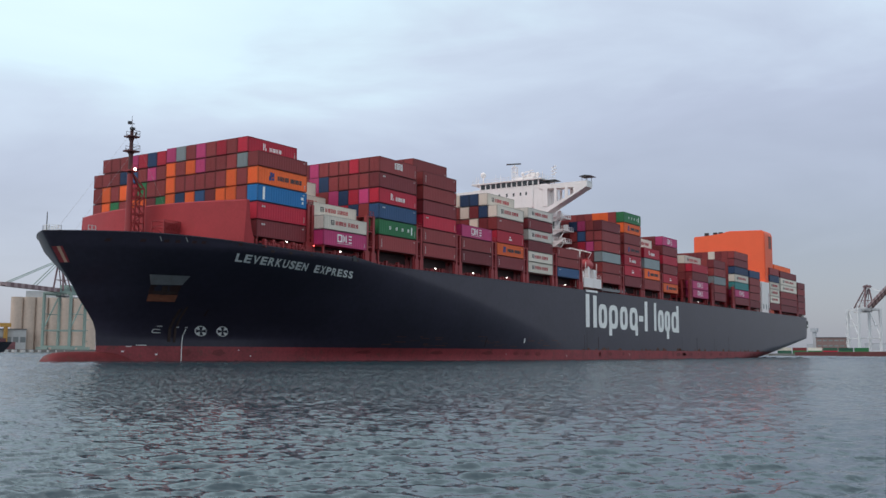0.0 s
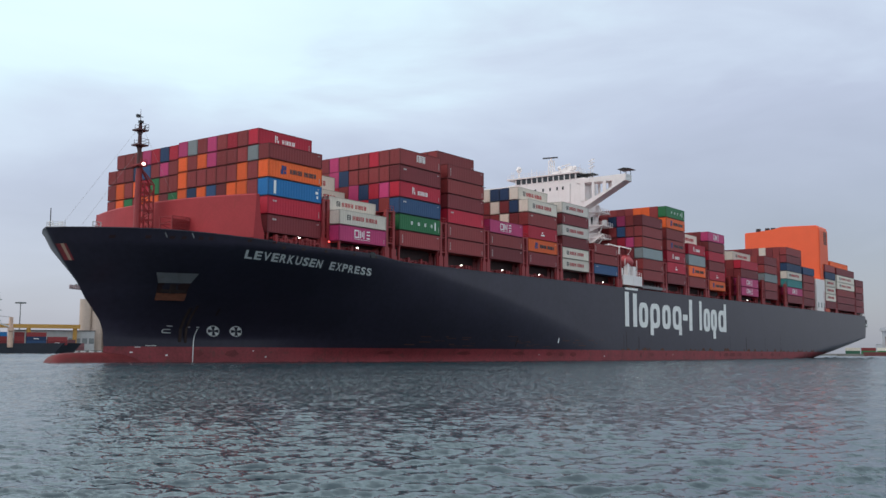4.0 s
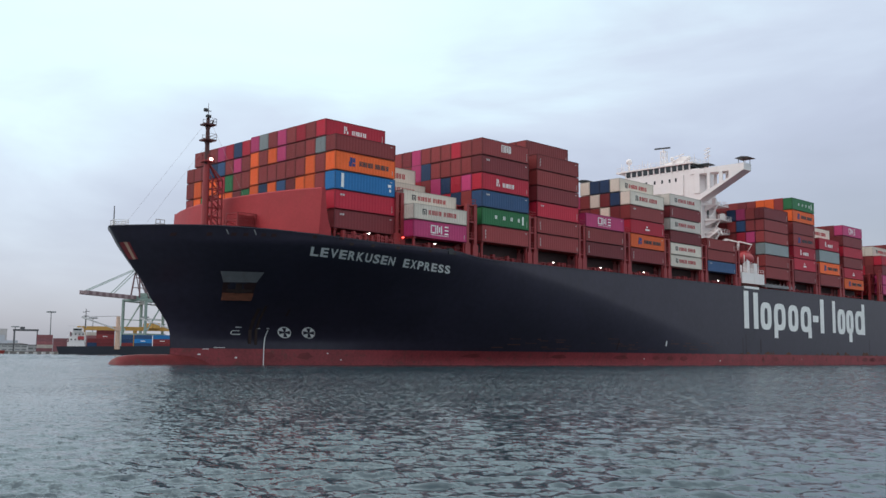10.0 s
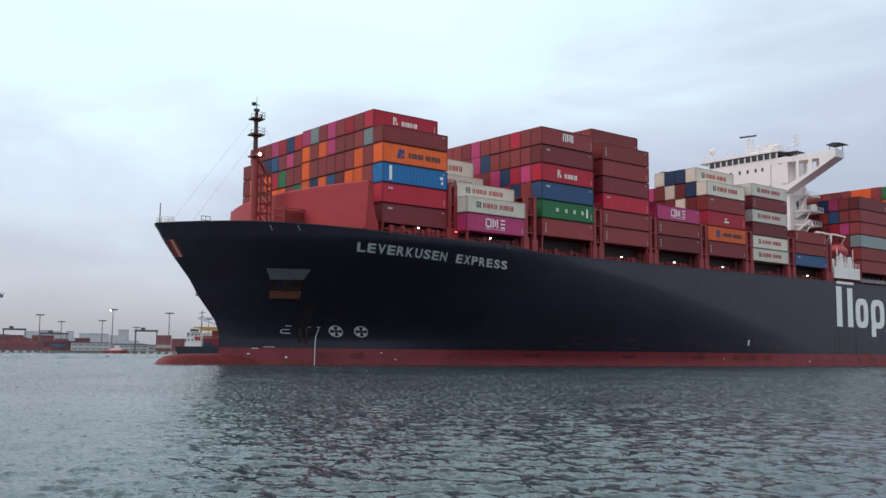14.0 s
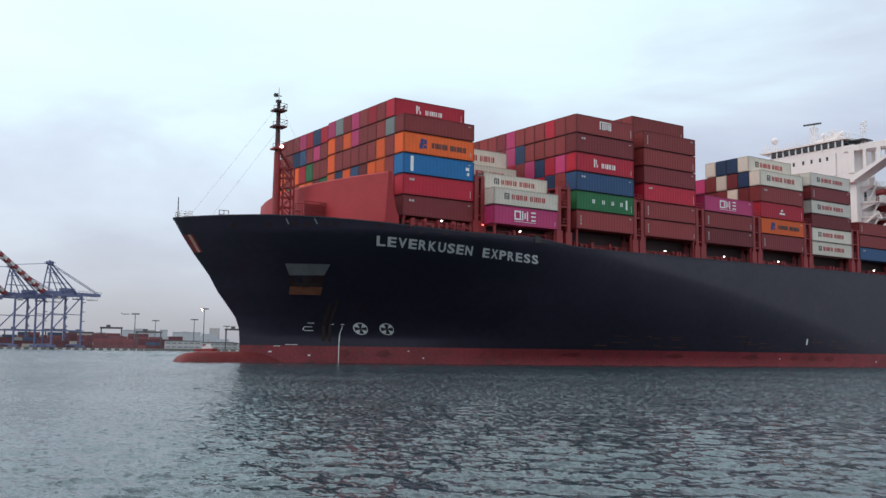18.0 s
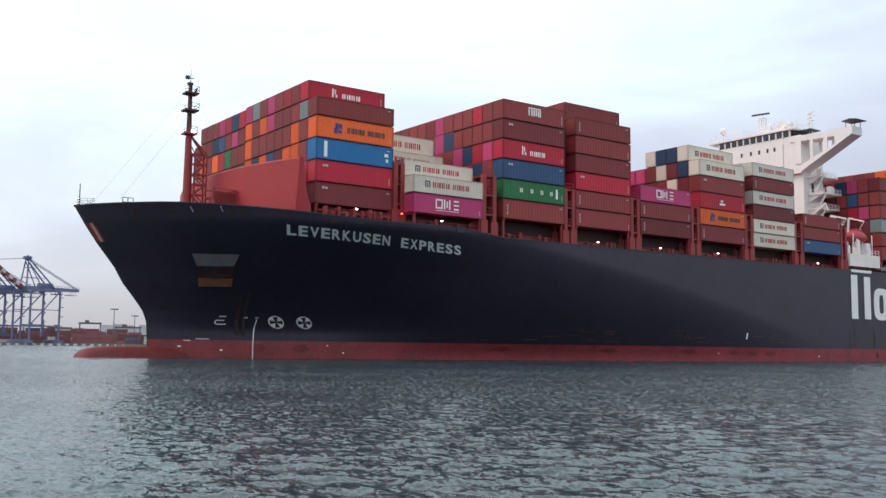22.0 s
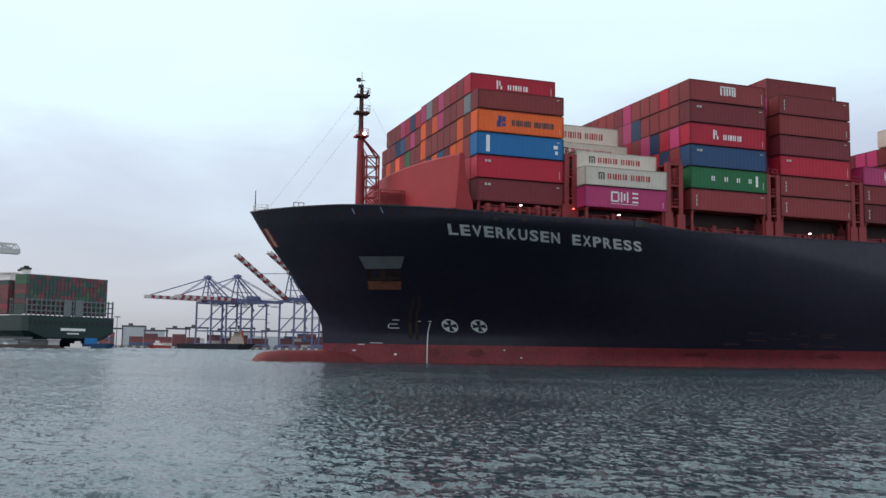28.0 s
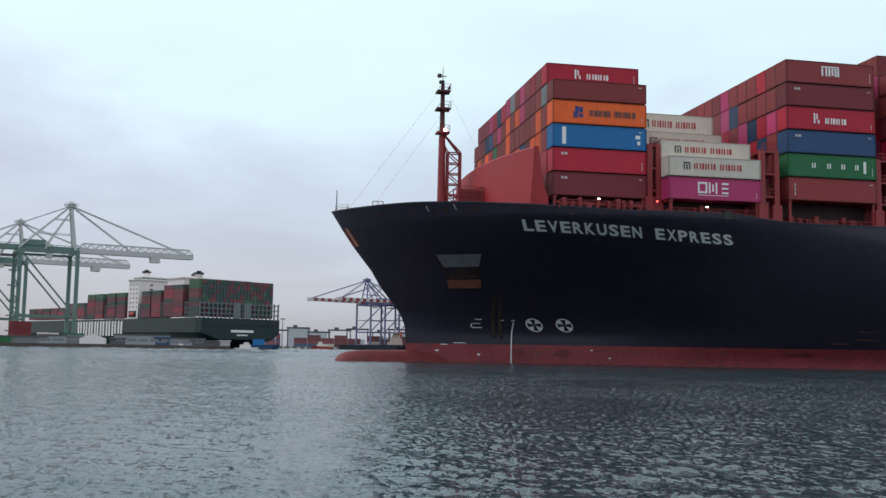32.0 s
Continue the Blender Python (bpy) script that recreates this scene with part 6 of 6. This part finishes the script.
for i in range(40):
    a = 69.0 + i * 0.24 + rngb.uniform(-0.1, 0.1)
    tall = rngb.random() < 0.25
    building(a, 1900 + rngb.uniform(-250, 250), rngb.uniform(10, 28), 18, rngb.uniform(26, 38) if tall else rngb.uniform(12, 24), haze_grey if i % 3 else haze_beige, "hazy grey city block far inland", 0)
for a, w, h in ((88.95, 34, 38), (87.9, 30, 32), (86.3, 60, 16), (84.2, 40, 22), (82.9, 24, 30), (81.2, 60, 22), (73.3, 44, 30), (71.2, 40, 34), (12.3, 50, 18), (11.9, 34, 22), (9.0, 70, 20), (59.0, 60, 18), (66.5, 60, 17)):
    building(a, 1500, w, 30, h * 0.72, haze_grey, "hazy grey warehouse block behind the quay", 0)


def yellow_gantry():
    g = tagged(empty("yellow_gantry"), "long ochre-yellow travelling gantry behind the quay", "crane")
    a, b = polar(65.9, 812), polar(57.25, 812)
    bm = bmesh.new()
    beam(bm, (a.x, a.y, 20.5), (b.x, b.y, 20.5), 3, 3)
    part("main_beam", bm, gantry_yellow, g)
    for f in (0.04, 0.35, 0.7, 0.97):
        p = a.lerp(b, f)
        bm = bmesh.new()
        beam(bm, (p.x, p.y, 2), (p.x, p.y, 20), 2.2)
        part("leg", bm, gantry_yellow, g)
    p = a.lerp(b, 0.45)
    bm = bmesh.new()
    box(bm, p.x - 8, p.x + 8, p.y - 3, p.y + 3, 21, 25)
    part("trolley", bm, gantry_yellow, g)
    building(58.6, 815, 60, 20, 15, wall_pale, "long pale quay warehouse", 1)


yellow_gantry()
building(11.9, 1000, 30, 15, 15, paint("brick_brown", (0.24, 0.16, 0.15), 0.85, vary=0.2, scale=0.1), "brown brick harbour block beyond the stern quay", 3)


def green_ship():
    """The moored container ship seen from astern."""
    base = polar(92.2, 650)
    yaw = 92.2 + 33      # its own y runs from stern to bow, away from the camera
    g = tagged(empty("moored_container_ship", pose(base.x, base.y, 0, 0, 0, yaw)), "moored dark green container ship with a full container deck", "ship")
    w, ln, dk = 30.3, 380, 19.3
    bm = bmesh.new()
    prof = [(-w * 0.62, 3), (-w * 0.9, 6), (-w, 10), (-w, dk), (w, dk), (w, 10), (w * 0.9, 6), (w * 0.62, 3)]
    rings = []
    for y, k, lift in ((0, 0.97, 3.0), (6, 1.0, 0.0), (40, 1.0, -4.0), (300, 1.0, -4.0), (ln, 0.1, -2.0)):
        rings.append([bm.verts.new((x * k, y, z if z > 9 else z + lift)) for x, z in prof])
    for a, b in zip(rings[:-1], rings[1:]):
        for i in range(len(prof)):
            bm.faces.new((a[i], a[(i + 1) % len(prof)], b[(i + 1) % len(prof)], b[i]))
    bm.faces.new(rings[0])
    bm.faces.new(rings[-1])
    part("hull", bm, green_hull, g)
    for i in range(17):
        x = -w + 2 + i * (2 * w - 4) / 16
        # black slab on the stern, standing for the shade inside each opening
        bm = bmesh.new()
        box(bm, x - 0.9, x + 0.9, -0.25, 0.2, 14.2, 16.0)
        part("mooring_deck_opening", bm, black_steel, g)
    bm = bmesh.new()
    box(bm, -8, 9, -0.3, 0.1, 10.4, 12.0)
    part("name_bar", bm, mark_white, g, "white bar in place of a name")
    bm = bmesh.new()
    box(bm, -3.5, 4.5, -0.3, 0.1, 8.3, 9.1)
    part("port_bar", bm, mark_white, g)
    for i in range(9):
        y = 104 + i * 9.2
        bm = bmesh.new()
        for k in (0, 4.2):
            box(bm, -w - 0.3, -w + 0.1, y + k, y + k + 2.3, 7.5, 18.0)
        part("company_bar", bm, mark_white, g, "tall white bars on the green side")
    # lashing grid at the stern
    bm = bmesh.new()
    for i in range(20):
        x = -w + 0.6 + i * (2 * w - 1.2) / 19
        box(bm, x - 0.35, x + 0.35, 2.0, 2.8, dk, dk + 10.5)
    for z in (2.6, 5.8, 9.0):
        box(bm, -w, w, 1.8, 2.2, dk + z, dk + z + 0.7)
    for x in (-3, 5):
        box(bm, x - 2.6, x + 2.6, 1.4, 2.0, dk, dk + 10.3)
    part("lashing_grid", bm, frame_grey, g, "grey lashing bridge at the stern")
    rng = random.Random(2)
    bays = [(3.5, 8), (23, 7), (35.5, 7), (52, 6), (66, 6), (102, 6), (117, 6), (136, 6), (149, 6), (166, 4), (180, 4), (200, 3), (214, 3), (228, 3), (242, 3), (256, 3)]
    bm = {}
    rows = []
    for y, hi in bays:
        for k in range(hi):
            for c in range(22):
                if c > 3 and k < hi - 1 and y > 4:
                    continue
                code = rng.choice("mmbtmbremb" if c < 2 and y > 20 else "emmebemtge") if k < hi - 1 else rng.choice("ebtmmee")
                if c == 0 and ((k >= hi - 2 and y < 20) or (k == hi - 1 and 100 < y < 150)):
                    code = "g"
                rows.append((-w + 1.3 + c * 2.56, y, dk + 1.0 + k * 2.95, code))
    order = sorted(set(r[3] for r in rows))
    verts, faces, mats = [], [], []
    for x, y, z, code in rows:
        n = len(verts)
        verts += [(x + a, y + b, z + d) for a in (-1.2, 1.2) for b in (0, 12.2) for d in (0.04, 2.88)]
        faces += [tuple(n + q for q in f) for f in ((0, 1, 3, 2), (4, 6, 7, 5), (0, 4, 5, 1), (2, 3, 7, 6), (0, 2, 6, 4), (1, 5, 7, 3))]
        mats += [order.index(code)] * 6
    me = bpy.data.meshes.new("deck_cargo")
    me.from_pydata(verts, [], faces)
    for code in order:
        # same greyed colours, so the haze lies in the cargo's paint
        me.materials.append(HAZED_BOX_MATS[code])
    me.polygons.foreach_set("material_index", mats)
    ob = new("deck_cargo", me)
    ob.parent = g
    tagged(ob, "stacked green, red and brown containers", kind="stuff")
    bm = bmesh.new()
    box(bm, -w + 2.5, w - 8, 26, 47, 40.0, 45.2)
    box(bm, -w + 1.5, w - 7, 25, 48, 45.2, 45.9)
    part("engine_casing", bm, ship_white, g, "white engine casing above the boxes")
    bm = bmesh.new()
    box(bm, -w + 0.8, -w + 26, 84, 99, dk, 46.5)
    box(bm, -w + 4, -w + 24, 86, 98, 46.5, 49.0)
    box(bm, -w - 0.5, -w + 27, 83, 100, 46.2, 46.7)
    part("accommodation", bm, ship_white, g, "white accommodation tower")
    bm = bmesh.new()
    box(bm, -w + 3.9, -w + 24.1, 85.9, 98.1, 47.2, 48.3)
    part("bridge_windows", bm, crane_green, g, "greenish band of bridge windows")
    for k in range(6):
        for j in range(3):
            bm = bmesh.new()
            box(bm, -w + 0.7, -w + 0.85, 86 + j * 4.4, 87.1 + j * 4.4, 27 + k * 3.1, 28.0 + k * 3.1)
            part("window", bm, window_glass, g)
        bm = bmesh.new()
        box(bm, -w + 9, -w + 11.5, 83.85, 84.1, 27 + k * 3.1, 27.9 + k * 3.1)
        part("window", bm, window_glass, g)
    bm = bmesh.new()        # open lifeboat bay low on the tower, a black slab for its shade
    box(bm, -w + 0.6, -w + 0.9, 86.5, 97, dk + 1.2, dk + 5.6)
    part("lifeboat_bay", bm, black_steel, g)
    bm = bmesh.new()
    ball(bm, (-w - 0.2, 91, dk + 3.2), 1.2, 3.6, 1.3, 12, 8)
    part("lifeboat", bm, lifeboat_red, g, "orange enclosed lifeboat")
    for x, y, z, r in ((-20, 92, 48.6, 2.6), (-14, 37, 44.6, 2.0), (-21.5, 19, 44.5, 2.6)):
        bm = bmesh.new()
        tube(bm, (x, y, z - 6), (x, y, z + 3.2), r, None, 12)
        part("funnel", bm, ship_white, g)
        bm = bmesh.new()
        tube(bm, (x, y, z + 3.2), (x, y, z + 4.4), r + 0.5, r + 0.5, 12)
        tube(bm, (x, y, z + 4.4), (x, y, z + 5.4), r * 0.6, None, 10)
        part("funnel_cap", bm, black_steel, g)
    for y0 in (17.2, 48.6, 79.5, 115.0, 130.0, 162.5):      # lashing bridges between the bays
        bm = bmesh.new()
        for x in (-w + 0.4, -w + 3.2, -w + 6.0):
            box(bm, x - 0.25, x + 0.25, y0, y0 + 0.5, dk, dk + 10.5)
            box(bm, x - 0.25, x + 0.25, y0 + 2.4, y0 + 2.9, dk, dk + 10.5)
        for z in (3, 6.2, 9.4):
            box(bm, -w, -w + 6.2, y0, y0 + 2.9, dk + z, dk + z + 0.4)
        part("lashing_bridge", bm, frame_grey, g)


green_ship()


def dockside():
    for a, w, h, mat, lab in ((95.6, 24, 3.0, shed_pale, "grey dock shed with dark windows"), (97.6, 26, 4.4, shed_pale, "long pale dock shed with windows"), (93.1, 5, 2.2, wall_pale, "white parked van on the dock"),
                              (98.9, 7, 2.6, roof_dark, "small dark hut standing on the dock"), (96.5, 7, 3.2, BOX_MATS["d"], "small blue cabin on the dock"), (102.0, 18, 3.6, shed_pale, "low weathered dock shed with windows"),
                              (103.8, 22, 2.8, shed_grey, "low weathered dock shed with windows"), (94.2, 14, 2.0, roof_dark, "low dark dock store"), (101.1, 8, 3.4, shed_grey, "grey shuttered dock shed")):
        building(a, 500, w, 8, h, mat, lab, 1 if w > 15 else 0, base=1.7)
    p = polar(100.2, 498, 1.7)
    t = tagged(empty("marquee", pose(p.x, p.y, p.z, 0, 0, 100.2)), "white peaked marquee tent on the dock", "tent")
    bm = bmesh.new()
    prism(bm, [(-6, 0), (6, 0), (6, 2.6), (3, 3.8), (0, 4.6), (-3, 3.8), (-6, 2.6)], 0, 8)
    part("canvas", bm, ship_white, t)
    for a, d, k in ((91.9, 500, 1.35), (95.5, 470, 0.9)):
        p = polar(a, d)
        b = tagged(empty("launch", pose(p.x, p.y, 0, 0, 0, a)), "small white harbour launch off the dock", "boat", "small harbour craft")
        bm = bmesh.new()
        hull_of(bm, 9 * k, 2.6 * k, 0.7 * k, 0.5)
        part("hull", bm, ship_white, b)
        bm = bmesh.new()
        box(bm, -2.4 * k, 1.6 * k, -0.9 * k, 0.9 * k, 0.7 * k, 1.9 * k)
        box(bm, -1 * k, 1.0 * k, -0.8 * k, 0.8 * k, 1.9 * k, 2.7 * k)
        part("cabin", bm, ship_white, b)
    p = polar(90.9, 620)
    b = tagged(empty("work_barge", pose(p.x, p.y, 0, 0, 0, 93)), "blue work barge moored off the dock", "boat", "small harbour craft")
    bm = bmesh.new()
    hull_of(bm, 20, 6, 2.4, 2)
    part("hull", bm, BOX_MATS["d"], b)
    bm = bmesh.new()
    box(bm, -7, 0, -2, 2, 2.4, 6.0)
    part("deckhouse", bm, BOX_MATS["u"], b)
    for x, y, z, c in ((103.9, 520, 1.7, "g"), (103.9, 520, 4.3, "m"), (103.9, 520, 6.9, "m"), (103.9, 520, 9.5, "m"), (104.9, 480, 1.7, "g"), (102.5, 520, 1.7, "w"), (102.5, 520, 4.3, "s"), (101.2, 530, 1.7, "g"), (101.2, 530, 4.3, "g"), (100.0, 540, 1.7, "g")):
        q = polar(x, y, z)
        bm = bmesh.new()
        box(bm, -6.1, 6.1, -1.2, 1.2, 0, 2.6)
        ob = part("yard_container", bm, BOX_MATS[c])
        ob.matrix_world = pose(q.x, q.y, q.z, 0, 0, x + 48)
        tagged(ob, BOX_COLORS[c][0] + " shipping container standing on the dock", "container", "dock containers")


dockside()


def stern_quay():
    """What shows past the ship's stern."""
    rng = random.Random(6)
    for k in range(2):
        for i in range(6):
            a = 14.4 - i * 0.78
            p = polar(a, 955 + k * 3, 2.2 + k * 2.7)
            bm = bmesh.new()
            box(bm, -6.1, 6.1, -1.2, 1.2, 0, 2.7)
            code = rng.choice("gerge") if k == 0 else rng.choice("gwesm")
            ob = part("yard_container", bm, BOX_MATS[code])
            ob.matrix_world = pose(p.x, p.y, p.z, 0, 0, a)
            tagged(ob, BOX_COLORS[code][0] + " shipping container on the distant quay", "container", "stern quay containers")
    p = polar(10.5, 925)
    b = tagged(empty("barge", pose(p.x, p.y, 0, 0, 0, 12)), "dull red barge moored at the distant quay", "boat")
    bm = bmesh.new()
    hull_of(bm, 110, 12, 3.6, 4)
    part("hull", bm, paint("barge_red", (0.16, 0.045, 0.045), 0.7, vary=0.3, scale=0.2, dirt=(0.07, 0.05, 0.04), dirt_amount=0.6, streak=True), b)
    p = polar(12.83, 1010, 2.2)
    t = tagged(empty("control_tower", pose(p.x, p.y, p.z)), "slim grey harbour control tower", "tower")
    bm = bmesh.new()
    box(bm, -1.6, 1.6, -1.6, 1.6, 0, 21)
    part("shaft", bm, haze_grey, t)
    bm = bmesh.new()
    box(bm, -3, 3, -3, 3, 21, 24.5)
    part("cabin", bm, haze_grey, t)


stern_quay()


# an airliner gliding in far behind the yard
plane = tagged(empty("airliner"), "small airliner low on its approach in the distance", "aircraft")
bm = bmesh.new()
tube(bm, (-13, 0, 0), (12, 0, 0), 1.8, 1.8, 10)
tube(bm, (12, 0, 0), (17, 0, 0.2), 1.8, 0.4, 10)
tube(bm, (-19, 0, 0.8), (-13, 0, 0), 0.4, 1.8, 10)
part("fuselage", bm, frame_grey, plane)
bm = bmesh.new()
prism(bm, [(-4, 0), (3, 0), (-4.5, 0.5)], -17, 17)
part("wing", bm, frame_grey, plane)
bm = bmesh.new()
prism(bm, [(-18.5, 0.8), (-13.5, 0.8), (-18.5, 6.8), (-20.5, 6.8)], -0.3, 0.3)
part("tail_fin", bm, frame_grey, plane)


# ---- motion of the ship, its cargo and the water ----
def motions():
    steps = [r[0] for r in COURSE]
    walk(ship, [(t, course(t)) for t in steps])
    for thing, m in HAUL:
        walk(thing, [(t, course(t) @ m) for t in steps[::2]])
    a_yaw = 76.0
    walk(plane, [(0, pose(*polar(94.0, 4500, 214), 0, 0, a_yaw)), (16, pose(*polar(76.7, 4500, 159), 0, 0, a_yaw)), (32, pose(*polar(58.5, 4500, 103), 0, 0, a_yaw))])
    walk(water, [(0, pose(-5.0, 3.0, 0)), (16, pose(0, 0, 0)), (32, pose(5.0, -3.0, 0))])


motions()
